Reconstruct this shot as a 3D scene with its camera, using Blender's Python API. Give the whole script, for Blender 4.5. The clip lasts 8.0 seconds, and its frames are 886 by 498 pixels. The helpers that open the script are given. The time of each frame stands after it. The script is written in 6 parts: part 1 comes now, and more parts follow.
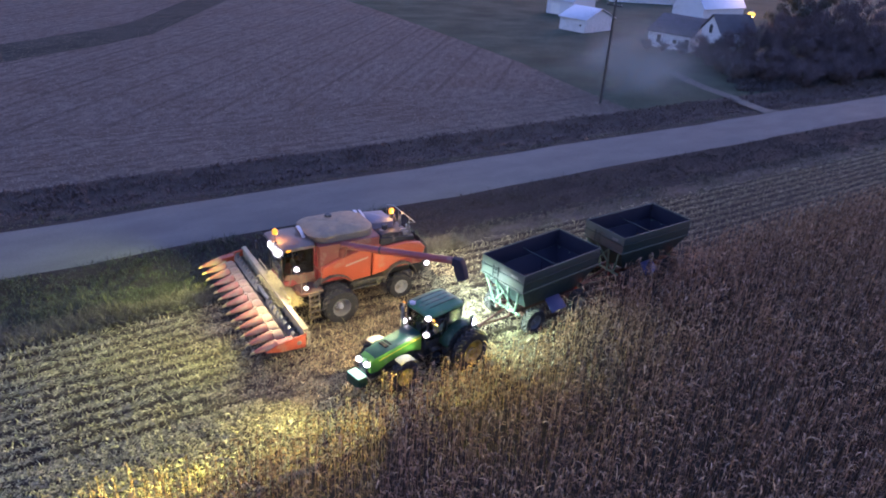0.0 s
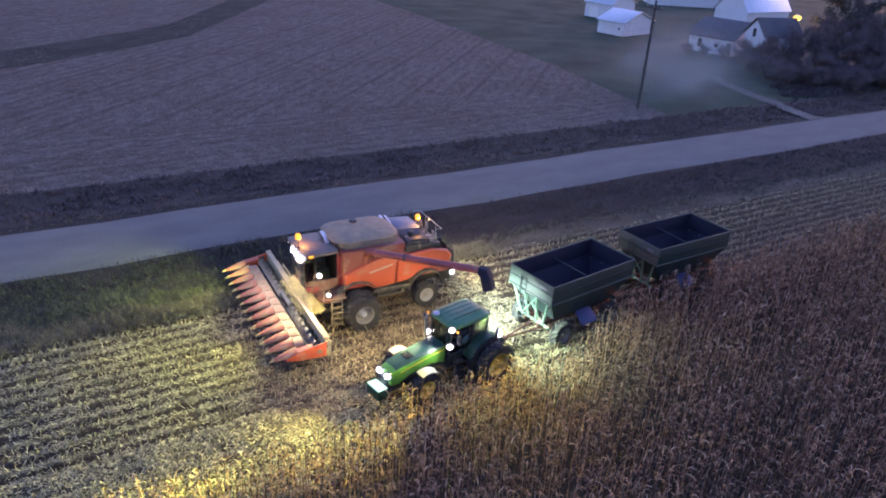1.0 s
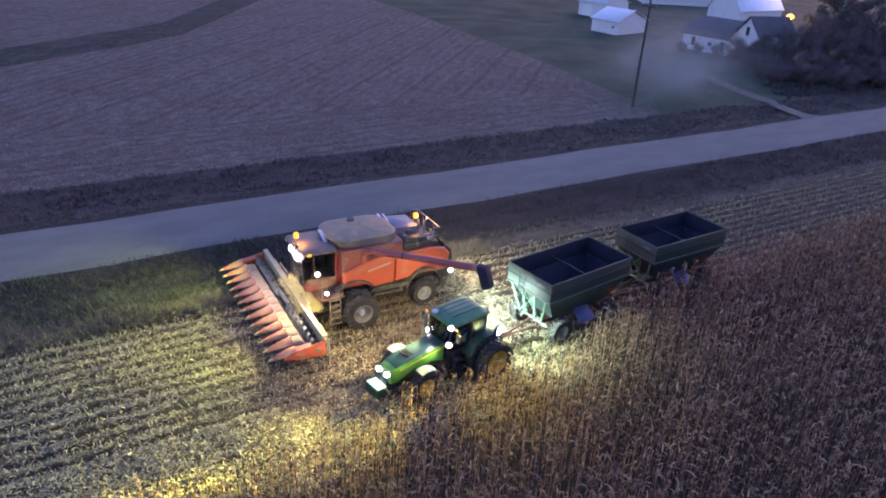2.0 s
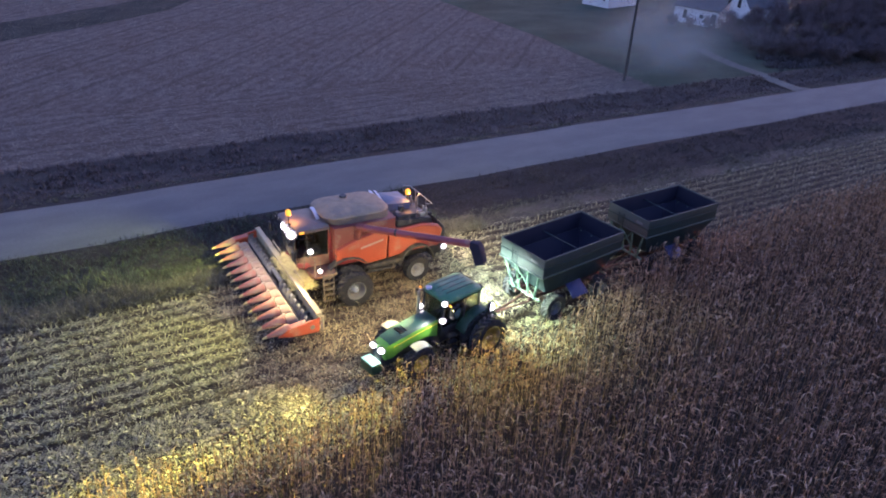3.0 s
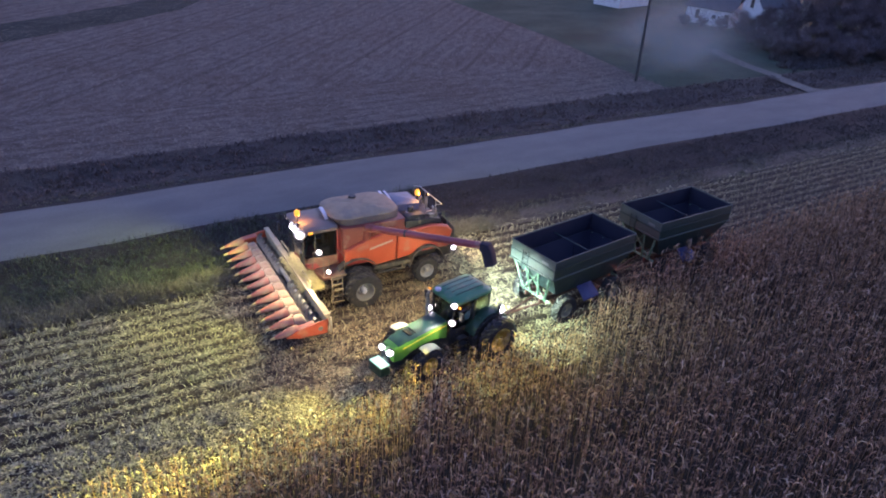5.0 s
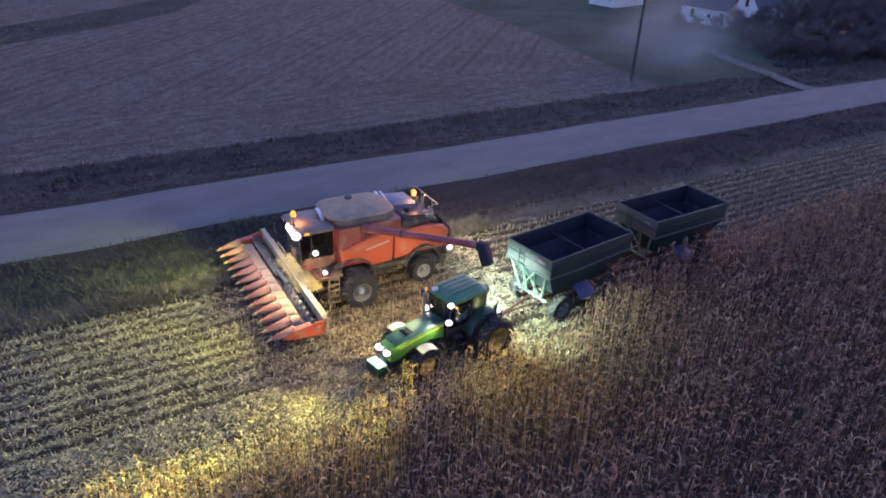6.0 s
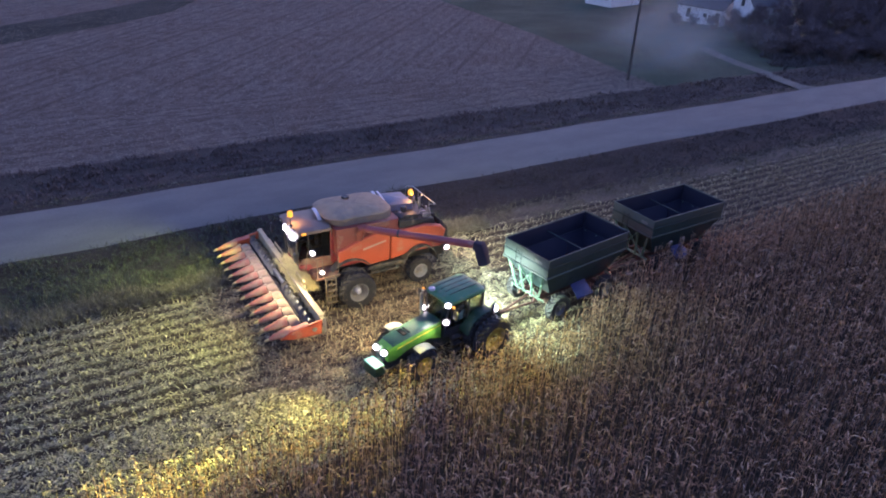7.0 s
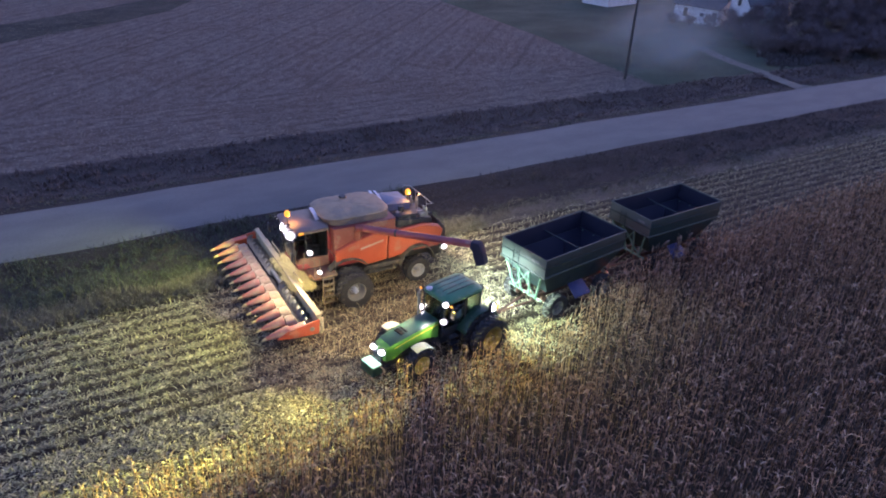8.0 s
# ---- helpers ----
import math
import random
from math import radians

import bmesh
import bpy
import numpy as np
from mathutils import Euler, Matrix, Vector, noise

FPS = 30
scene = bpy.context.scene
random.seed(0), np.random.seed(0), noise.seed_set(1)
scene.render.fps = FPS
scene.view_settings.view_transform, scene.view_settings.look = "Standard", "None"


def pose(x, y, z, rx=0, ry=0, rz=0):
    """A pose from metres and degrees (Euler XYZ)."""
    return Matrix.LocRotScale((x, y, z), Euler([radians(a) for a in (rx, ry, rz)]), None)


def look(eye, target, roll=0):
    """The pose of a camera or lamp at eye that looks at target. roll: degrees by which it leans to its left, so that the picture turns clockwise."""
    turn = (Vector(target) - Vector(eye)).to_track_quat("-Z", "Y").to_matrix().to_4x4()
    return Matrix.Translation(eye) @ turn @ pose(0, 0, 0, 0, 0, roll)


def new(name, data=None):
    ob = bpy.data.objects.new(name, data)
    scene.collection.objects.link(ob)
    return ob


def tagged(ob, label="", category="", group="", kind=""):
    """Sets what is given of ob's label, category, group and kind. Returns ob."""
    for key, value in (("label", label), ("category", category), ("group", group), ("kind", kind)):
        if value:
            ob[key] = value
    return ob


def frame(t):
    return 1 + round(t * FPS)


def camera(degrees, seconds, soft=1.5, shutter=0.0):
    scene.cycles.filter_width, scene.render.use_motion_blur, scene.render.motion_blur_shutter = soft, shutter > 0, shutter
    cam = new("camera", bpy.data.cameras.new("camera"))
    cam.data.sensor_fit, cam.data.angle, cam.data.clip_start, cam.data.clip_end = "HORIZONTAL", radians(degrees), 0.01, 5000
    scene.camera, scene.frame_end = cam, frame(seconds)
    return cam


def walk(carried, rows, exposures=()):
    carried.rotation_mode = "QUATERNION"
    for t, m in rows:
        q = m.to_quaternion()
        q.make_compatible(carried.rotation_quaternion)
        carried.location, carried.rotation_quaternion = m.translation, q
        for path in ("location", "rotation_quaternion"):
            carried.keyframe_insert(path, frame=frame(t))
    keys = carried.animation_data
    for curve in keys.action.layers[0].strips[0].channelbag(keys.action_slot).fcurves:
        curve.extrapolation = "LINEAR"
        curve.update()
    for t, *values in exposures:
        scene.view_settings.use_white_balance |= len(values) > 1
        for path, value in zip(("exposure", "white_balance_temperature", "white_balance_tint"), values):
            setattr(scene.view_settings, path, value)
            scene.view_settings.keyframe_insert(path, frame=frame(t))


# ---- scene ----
# camera and its drift: seconds, place, heading, pitch and lean in degrees
cam = camera(64.0, 8.0, soft=1.9, shutter=0.5)
ROWS = [
    (0, -7.07, -26.48, 19.27, -32.39, -25.79, 3.62),
    (0.2, -6.85, -26.28, 19.22, -32.39, -25.79, 3.62),
    (0.3, -6.73, -26.16, 19.19, -32.19, -25.77, 3.62),
    (0.4, -6.57, -26.01, 19.15, -30.79, -25.74, 3.51),
    (0.5, -6.44, -25.89, 19.12, -29.81, -25.72, 3.45),
    (1, -6.21, -25.71, 19.05, -29.36, -25.73, 3.37),
    (1.2, -6.21, -25.71, 19.05, -29.36, -25.73, 3.37),
    (2.3, -6.47, -25.61, 19.02, -30.32, -25.79, 3.56),
    (2.4, -6.47, -25.61, 19.02, -30.42, -25.79, 3.56),
    (2.5, -6.47, -25.61, 19.02, -30.57, -26.24, 3.56),
    (2.6, -6.47, -25.61, 19.02, -30.56, -27.68, 3.34),
    (3, -6.47, -25.61, 19.02, -30.81, -27.66, 3.34),
    (3.5, -6.47, -25.61, 19.02, -30.93, -27.62, 3.11),
    (3.6, -6.47, -25.61, 19.02, -30.08, -27.70, 3.27),
    (3.7, -6.43, -25.51, 18.99, -29.47, -27.73, 3.33),
    (4, -6.40, -25.40, 18.95, -29.72, -27.73, 3.33),
    (4.5, -6.37, -25.30, 18.92, -29.92, -27.70, 3.36),
    (6, -6.31, -25.39, 18.87, -30.20, -27.59, 2.92),
    (6.5, -6.31, -25.39, 18.87, -30.34, -27.59, 2.91),
    (7, -6.31, -25.39, 18.87, -30.47, -27.60, 2.92),
    (7.5, -6.31, -25.39, 18.87, -30.59, -27.63, 2.86),
    (8, -6.31, -25.39, 18.87, -30.71, -27.63, 2.97),
]
walk(cam, [(t, pose(x, y, z, 90 + pitch, 0, yaw) @ pose(0, 0, 0, 0, 0, lean)) for t, x, y, z, yaw, pitch, lean in ROWS],
     exposures=[(0.0, 3.16, 5700, 42), (0.5, 3.23, 5750, 42), (2.5, 3.22, 5750, 42), (3.2, 3.09, 5750, 42), (4.5, 3.04, 5750, 42), (8.0, 3.01, 5700, 42)])

# ---- dusk sky ----
world = bpy.data.worlds.new("dusk")
scene.world = world
world.use_nodes = True
wn = world.node_tree.nodes
sky = wn.new("ShaderNodeTexSky")
sky.sky_type = "NISHITA"
sky.sun_disc = False
sky.sun_elevation = radians(1.5)
sky.sun_rotation = radians(70)
sky.dust_density = 2.0
sky.ozone_density = 2.0
deep = wn.new("ShaderNodeMix")
deep.data_type, deep.blend_type = "RGBA", "MULTIPLY"
deep.inputs["Factor"].default_value = 1
deep.inputs[7].default_value = (0.99, 0.99, 1.19, 1)
world.node_tree.links.new(sky.outputs[0], deep.inputs[6])
world.node_tree.links.new(deep.outputs[2], wn["Background"].inputs[0])
wn["Background"].inputs[1].default_value = 0.15
sun_data = bpy.data.lights.new("sun", "SUN")
sun_data.energy = 0.05
sun_data.angle = radians(25)
sun_data.color = (0.75, 0.8, 1.0)
sun = new("sun", sun_data)
sun.matrix_world = look((56, 20, 26), (0, 0, 0))


# ---- materials ----
def mat(name, color, rough=0.6, metal=0.0, vary=0.25, scale=6.0, fine=60.0, bump=0.1, dirt=None, dirt_amount=0.0, island=0.0, coat=0.0, sheen_scale=None):
    m = bpy.data.materials.new(name)
    m.use_nodes = True
    n, l = m.node_tree.nodes, m.node_tree.links
    b = n["Principled BSDF"]
    b.inputs["Metallic"].default_value = metal
    b.inputs["Coat Weight"].default_value = coat
    co = n.new("ShaderNodeTexCoord")
    big, small = n.new("ShaderNodeTexNoise"), n.new("ShaderNodeTexNoise")
    for t, s, d in ((big, scale, 4), (small, fine, 6)):
        t.inputs["Scale"].default_value = s
        t.inputs["Detail"].default_value = d
        l.new(co.outputs["Object"], t.inputs["Vector"])
    add = n.new("ShaderNodeMath")
    add.operation = "ADD"
    l.new(big.outputs["Fac"], add.inputs[0])
    l.new(small.outputs["Fac"], add.inputs[1])
    level = add.outputs[0]
    if island:
        geo = n.new("ShaderNodeNewGeometry")
        more = n.new("ShaderNodeMath")
        more.operation = "MULTIPLY_ADD"
        l.new(geo.outputs["Random Per Island"], more.inputs[0])
        more.inputs[1].default_value = island
        l.new(level, more.inputs[2])
        off = n.new("ShaderNodeMath")
        off.operation = "SUBTRACT"
        l.new(more.outputs[0], off.inputs[0])
        off.inputs[1].default_value = island / 2
        level = off.outputs[0]
    ramp = n.new("ShaderNodeMapRange")
    l.new(level, ramp.inputs["Value"])
    ramp.inputs["From Min"].default_value, ramp.inputs["From Max"].default_value = 0.55, 1.45
    ramp.inputs["To Min"].default_value, ramp.inputs["To Max"].default_value = 1 - vary, 1 + vary
    mul = n.new("ShaderNodeMix")
    mul.data_type, mul.blend_type = "RGBA", "MULTIPLY"
    mul.inputs["Factor"].default_value = 1
    mul.inputs[6].default_value = (*color, 1)
    l.new(ramp.outputs[0], mul.inputs[7])
    out = mul.outputs[2]
    if dirt:
        spots = n.new("ShaderNodeTexNoise")
        spots.inputs["Scale"].default_value, spots.inputs["Detail"].default_value = scale * 0.6, 8
        l.new(co.outputs["Object"], spots.inputs["Vector"])
        mask = n.new("ShaderNodeMapRange")
        l.new(spots.outputs["Fac"], mask.inputs["Value"])
        mask.inputs["From Min"].default_value, mask.inputs["From Max"].default_value = 0.62 - dirt_amount * 0.4, 0.85 - dirt_amount * 0.3
        mix = n.new("ShaderNodeMix")
        mix.data_type = "RGBA"
        l.new(mask.outputs[0], mix.inputs["Factor"])
        l.new(out, mix.inputs[6])
        mix.inputs[7].default_value = (*dirt, 1)
        out = mix.outputs[2]
        rr = n.new("ShaderNodeMapRange")
        l.new(mask.outputs[0], rr.inputs["Value"])
        rr.inputs["To Min"].default_value, rr.inputs["To Max"].default_value = rough, 0.9
        l.new(rr.outputs[0], b.inputs["Roughness"])
    else:
        b.inputs["Roughness"].default_value = rough
    l.new(out, b.inputs["Base Color"])
    if bump:
        bp = n.new("ShaderNodeBump")
        bp.inputs["Strength"].default_value = bump
        bp.inputs["Distance"].default_value = 0.02
        l.new(level, bp.inputs["Height"])
        l.new(bp.outputs[0], b.inputs["Normal"])
    return m


def let_through(m, amount, tint):
    """Thin dry leaves let a part of the light through."""
    n, l = m.node_tree.nodes, m.node_tree.links
    b, out = n["Principled BSDF"], n["Material Output"]
    thin, both = n.new("ShaderNodeBsdfTranslucent"), n.new("ShaderNodeMixShader")
    warm = n.new("ShaderNodeMix")
    warm.data_type, warm.blend_type = "RGBA", "MULTIPLY"
    warm.inputs["Factor"].default_value = 1
    warm.inputs[7].default_value = (*tint, 1)
    l.new(b.inputs["Base Color"].links[0].from_socket, warm.inputs[6])
    l.new(warm.outputs[2], thin.inputs["Color"])
    both.inputs[0].default_value = amount
    l.new(b.outputs[0], both.inputs[1])
    l.new(thin.outputs[0], both.inputs[2])
    l.new(both.outputs[0], out.inputs["Surface"])


def thin_out(m, amount):
    """Sheer stuff: only this share of it stops the light."""
    n, l = m.node_tree.nodes, m.node_tree.links
    out = n["Material Output"]
    clear, both = n.new("ShaderNodeBsdfTransparent"), n.new("ShaderNodeMixShader")
    both.inputs[0].default_value = amount
    l.new(clear.outputs[0], both.inputs[1])
    l.new(out.inputs["Surface"].links[0].from_socket, both.inputs[2])
    l.new(both.outputs[0], out.inputs["Surface"])


def glow(name, color, strength):
    m = bpy.data.materials.new(name)
    m.use_nodes = True
    b = m.node_tree.nodes["Principled BSDF"]
    b.inputs["Base Color"].default_value = (*[0.7 * c for c in color], 1)
    b.inputs["Emission Color"].default_value = (*color, 1)
    b.inputs["Emission Strength"].default_value = strength
    return m


def glass(name, color, ior=1.1):
    m = bpy.data.materials.new(name)
    m.use_nodes = True
    b = m.node_tree.nodes["Principled BSDF"]
    b.inputs["Base Color"].default_value = (*color, 1)
    b.inputs["Transmission Weight"].default_value = 1
    b.inputs["Roughness"].default_value = 0.04
    b.inputs["IOR"].default_value = ior
    return m


def land(name, soil, cover, amount, scale, streak=0.0, pitch=0.762, fine=14.0, bump=0.5, cover2=None, turned=0.03, tracks=0.0, warp=2.5, phase=0.0):
    """Ground with soil and a broken cover of litter or grass; streaks follow the crop rows."""
    m = bpy.data.materials.new(name)
    m.use_nodes = True
    n, l = m.node_tree.nodes, m.node_tree.links
    b = n["Principled BSDF"]
    b.inputs["Roughness"].default_value = 0.95
    b.inputs["Specular IOR Level"].default_value = 0.15
    co = n.new("ShaderNodeTexCoord")
    turn = n.new("ShaderNodeMapping")
    turn.inputs["Rotation"].default_value = (0, 0, -math.atan(turned))
    l.new(co.outputs["Object"], turn.inputs["Vector"])
    stretch = n.new("ShaderNodeMapping")
    stretch.inputs["Scale"].default_value = (0.45, 1.0, 1.0)
    l.new(turn.outputs[0], stretch.inputs["Vector"])
    a, c = n.new("ShaderNodeTexNoise"), n.new("ShaderNodeTexNoise")
    a.inputs["Scale"].default_value, a.inputs["Detail"].default_value = scale, 5
    c.inputs["Scale"].default_value, c.inputs["Detail"].default_value, c.inputs["Roughness"].default_value = fine, 6, 0.7
    l.new(stretch.outputs[0], a.inputs["Vector"])
    l.new(stretch.outputs[0], c.inputs["Vector"])
    s = n.new("ShaderNodeMath")
    s.operation = "MULTIPLY_ADD"
    l.new(a.outputs["Fac"], s.inputs[0])
    s.inputs[1].default_value = 0.6
    l.new(c.outputs["Fac"], s.inputs[2])
    level = s.outputs[0]
    if streak:
        wave = n.new("ShaderNodeTexWave")
        wave.wave_type, wave.bands_direction, wave.wave_profile = "BANDS", "Y", "SIN"
        wave.inputs["Scale"].default_value = 2 * math.pi / 20.0 / pitch
        wave.inputs["Distortion"].default_value = warp
        wave.inputs["Phase Offset"].default_value = phase
        wave.inputs["Detail"].default_value = 2
        wave.inputs["Detail Scale"].default_value = 0.35
        l.new(turn.outputs[0], wave.inputs["Vector"])
        w = n.new("ShaderNodeMath")
        w.operation = "MULTIPLY_ADD"
        l.new(wave.outputs["Fac"], w.inputs[0])
        w.inputs[1].default_value = streak
        l.new(level, w.inputs[2])
        level = w.outputs[0]
    mask = n.new("ShaderNodeMapRange")
    mid = 0.8 + streak / 2 + (0.5 - amount) * 0.5
    l.new(level, mask.inputs["Value"])
    mask.inputs["From Min"].default_value, mask.inputs["From Max"].default_value = mid - 0.13, mid + 0.17
    mix = n.new("ShaderNodeMix")
    mix.data_type = "RGBA"
    l.new(mask.outputs[0], mix.inputs["Factor"])
    mix.inputs[6].default_value = (*soil, 1)
    mix.inputs[7].default_value = (*cover, 1)
    out = mix.outputs[2]
    if cover2:
        patch = n.new("ShaderNodeTexNoise")
        patch.inputs["Scale"].default_value, patch.inputs["Detail"].default_value = 0.12, 5
        l.new(co.outputs["Object"], patch.inputs["Vector"])
        pm = n.new("ShaderNodeMapRange")
        l.new(patch.outputs["Fac"], pm.inputs["Value"])
        pm.inputs["From Min"].default_value, pm.inputs["From Max"].default_value = 0.42, 0.62
        m2 = n.new("ShaderNodeMix")
        m2.data_type, m2.blend_type = "RGBA", "MULTIPLY"
        l.new(pm.outputs[0], m2.inputs["Factor"])
        l.new(out, m2.inputs[6])
        m2.inputs[7].default_value = (*cover2, 1)
        out = m2.outputs[2]
    if tracks:
        lines = n.new("ShaderNodeTexWave")
        lines.wave_type, lines.bands_direction, lines.wave_profile = "BANDS", "Y", "SIN"
        lines.inputs["Scale"].default_value = 2 * math.pi / 20.0 / tracks
        lines.inputs["Distortion"].default_value = 1.2
        lines.inputs["Detail"].default_value = 3
        lines.inputs["Detail Scale"].default_value = 0.2
        l.new(turn.outputs[0], lines.inputs["Vector"])
        thin = n.new("ShaderNodeMapRange")
        l.new(lines.outputs["Fac"], thin.inputs["Value"])
        thin.inputs["From Min"].default_value, thin.inputs["From Max"].default_value = 0.965, 1.0
        broken = n.new("ShaderNodeMath")
        broken.operation = "MULTIPLY"
        l.new(thin.outputs[0], broken.inputs[0])
        l.new(a.outputs["Fac"], broken.inputs[1])
        m3 = n.new("ShaderNodeMix")
        m3.data_type = "RGBA"
        l.new(broken.outputs[0], m3.inputs["Factor"])
        l.new(out, m3.inputs[6])
        m3.inputs[7].default_value = (*[c * 0.72 for c in soil], 1)
        out = m3.outputs[2]
    l.new(out, b.inputs["Base Color"])
    bp = n.new("ShaderNodeBump")
    bp.inputs["Strength"].default_value, bp.inputs["Distance"].default_value = bump, 0.12
    l.new(level, bp.inputs["Height"])
    l.new(bp.outputs[0], b.inputs["Normal"])
    return m


DUST = (0.30, 0.25, 0.17)
# auger red with the blue sky's reflection mixed into it
M_AUGERTUBE = mat("sky_tinted_dull_red", (0.24, 0.05, 0.05), 0.42, 0, 0.15, 2, 40, 0.03, DUST, 0.1)
M_RED = mat("red_paint", (0.40, 0.076, 0.028), 0.38, 0, 0.12, 2, 40, 0.02, DUST, 0.10, coat=0.3)
# darker copy of the red that holds the shade below the tank cover
M_SHOULDER = mat("shaded_red_paint", (0.19, 0.044, 0.030), 0.5, 0, 0.15, 2, 40, 0.03, DUST, 0.10)
M_COVER = mat("lavender_grey_cover", (0.20, 0.19, 0.225), 0.5, 0, 0.15, 3, 50, 0.04, DUST, 0.15)
M_RED_WORN = mat("worn_red_plastic", (0.36, 0.105, 0.060), 0.55, 0, 0.18, 3, 45, 0.05, (0.36, 0.25, 0.15), 0.42)
M_HOOD = mat("dusty_pink_hood", (0.29, 0.18, 0.115), 0.7, 0, 0.2, 3, 45, 0.05, (0.36, 0.28, 0.18), 0.4)
M_TIP = mat("pale_yellow_tip", (0.46, 0.36, 0.14), 0.55, 0, 0.15)
M_BLACK = mat("black_paint", (0.022, 0.022, 0.024), 0.5, 0, 0.3, 4, 50, 0.05, DUST, 0.1)
M_MATTE = mat("matte_black", (0.006, 0.006, 0.007), 0.95, 0, 0.2)
M_MATTE.node_tree.nodes["Principled BSDF"].inputs["Specular IOR Level"].default_value = 0.1
M_STEEL = mat("worn_steel", (0.42, 0.41, 0.39), 0.4, 0.8, 0.25, 5, 60, 0.08, DUST, 0.15)
M_AUGER = mat("dark_steel_flighting", (0.20, 0.20, 0.20), 0.42, 0.5, 0.3, 5, 60, 0.08)
M_BEIGE = mat("dusty_beige_paint", (0.38, 0.31, 0.18), 0.6, 0, 0.2, 4, 50, 0.06, (0.35, 0.28, 0.16), 0.25)
M_TARP = mat("beige_tarp", (0.30, 0.22, 0.135), 0.75, 0, 0.25, 2.5, 40, 0.15, (0.19, 0.16, 0.13), 0.3)
# tan darkened for the shaded underside of the tank's flare
M_TANKSIDE = mat("shaded_tan_tank_sides", (0.13, 0.105, 0.085), 0.7, 0, 0.2, 2.5, 40, 0.1, (0.2, 0.16, 0.12), 0.2)
M_RUSTYRED = mat("dusty_red_brown_paint", (0.15, 0.066, 0.042), 0.6, 0, 0.25, 3, 45, 0.06, (0.24, 0.17, 0.10), 0.35)
M_DUSTED = mat("dust_caked_black", (0.05, 0.045, 0.036), 0.8, 0, 0.3, 4, 50, 0.1, (0.17, 0.14, 0.085), 0.4)
M_CABROOF = mat("dusty_cab_roof", (0.16, 0.12, 0.10), 0.5, 0, 0.15, 3, 40, 0.04, (0.24, 0.2, 0.15), 0.2)
M_PANEL = mat("pale_grey_panel", (0.52, 0.52, 0.55), 0.4, 0.1, 0.12, 3, 50, 0.04, DUST, 0.1)
M_DARKRED = mat("dull_dark_red", (0.24, 0.035, 0.03), 0.5, 0, 0.2, 3, 40, 0.05, DUST, 0.15)
M_TYRE = mat("tyre_rubber", (0.020, 0.019, 0.018), 0.8, 0, 0.3, 9, 60, 0.2, (0.12, 0.095, 0.065), 0.14)
M_RIM = mat("silver_rim", (0.30, 0.30, 0.30), 0.42, 0.4, 0.18, 4, 50, 0.05, DUST, 0.25)
M_RIM_Y = mat("yellow_rim", (0.24, 0.155, 0.02), 0.45, 0, 0.18, 4, 50, 0.05, DUST, 0.2)
M_GREEN = mat("green_paint", (0.085, 0.26, 0.028), 0.32, 0, 0.12, 2, 40, 0.02, DUST, 0.08, coat=0.4)
M_GREENROOF = mat("green_roof", (0.046, 0.165, 0.075), 0.36, 0, 0.12, 2, 40, 0.03, DUST, 0.08)
M_YELLOW = mat("yellow_paint", (0.70, 0.52, 0.03), 0.4, 0, 0.12)
M_WAGON = mat("faded_green_wagon_paint", (0.010, 0.025, 0.024), 0.5, 0, 0.25, 1.5, 30, 0.06, (0.045, 0.045, 0.045), 0.15)
# lighter wagon tone: dust, and lamplight on the front put into the colour
M_WAGONTOP = mat("lit_dusty_grey_green", (0.050, 0.066, 0.056), 0.55, 0, 0.25, 1.5, 30, 0.06, (0.06, 0.06, 0.05), 0.25)
# wagon insides: shade and reflected sky put into the colour; also the spout's blue-black
M_WAGONIN = mat("inside_shade_and_spout_blue", (0.006, 0.006, 0.021), 0.8, 0.0, 0.25, 1.2, 25, 0.06, (0.016, 0.016, 0.030), 0.25)
M_RUST = mat("rusty_red_frame", (0.085, 0.035, 0.025), 0.6, 0, 0.3, 3, 40, 0.1, (0.22, 0.12, 0.06), 0.3)
M_CABIN = mat("cab_interior", (0.15, 0.14, 0.12), 0.7)
M_SEAT = mat("seat_fabric", (0.09, 0.08, 0.07), 0.9)
M_GLASS_DARK = glass("tinted_cab_glass", (0.46, 0.50, 0.47), 1.4)
M_LAMP = glow("white_work_light", (1.0, 0.95, 0.82), 2.5)
M_LAMP_COOL = glow("cool_headlight", (0.9, 1.0, 0.93), 7)
M_LAMP_DIM = glow("side_marker_light", (1.0, 0.93, 0.75), 0.2)
M_AMBER = glow("amber_beacon", (1.0, 0.40, 0.02), 0.20)
M_TAIL = glow("red_tail_light", (1.0, 0.05, 0.02), 0.003)
M_YARD = glow("yellow_yard_light", (1.0, 0.62, 0.07), 0.22)
# weak emission that imitates bloom around a lens
M_BLOOM_RING = glow("lamp_bloom_glow", (1.0, 0.95, 0.82), 0.05)
M_FAINT = mat("faint_mark", (0.12, 0.125, 0.115), 0.5, 0, 0.1)
M_MARK = mat("pale_lettering", (0.42, 0.28, 0.22), 0.5, 0, 0.1)
M_CORN = mat("dry_corn", (0.262, 0.150, 0.102), 0.65, 0, 0.8, 0.5, 9, 0.0, island=1.3)
M_CORNTOP = mat("pale_corn_stalks", (0.39, 0.265, 0.185), 0.6, 0, 0.6, 0.5, 9, 0.0, island=1.1)
M_CORN.node_tree.nodes["Principled BSDF"].inputs["Specular IOR Level"].default_value = 0.3
let_through(M_CORN, 0.34, (1.0, 1.22, 0.45))
let_through(M_CORNTOP, 0.3, (1.0, 1.15, 0.6))
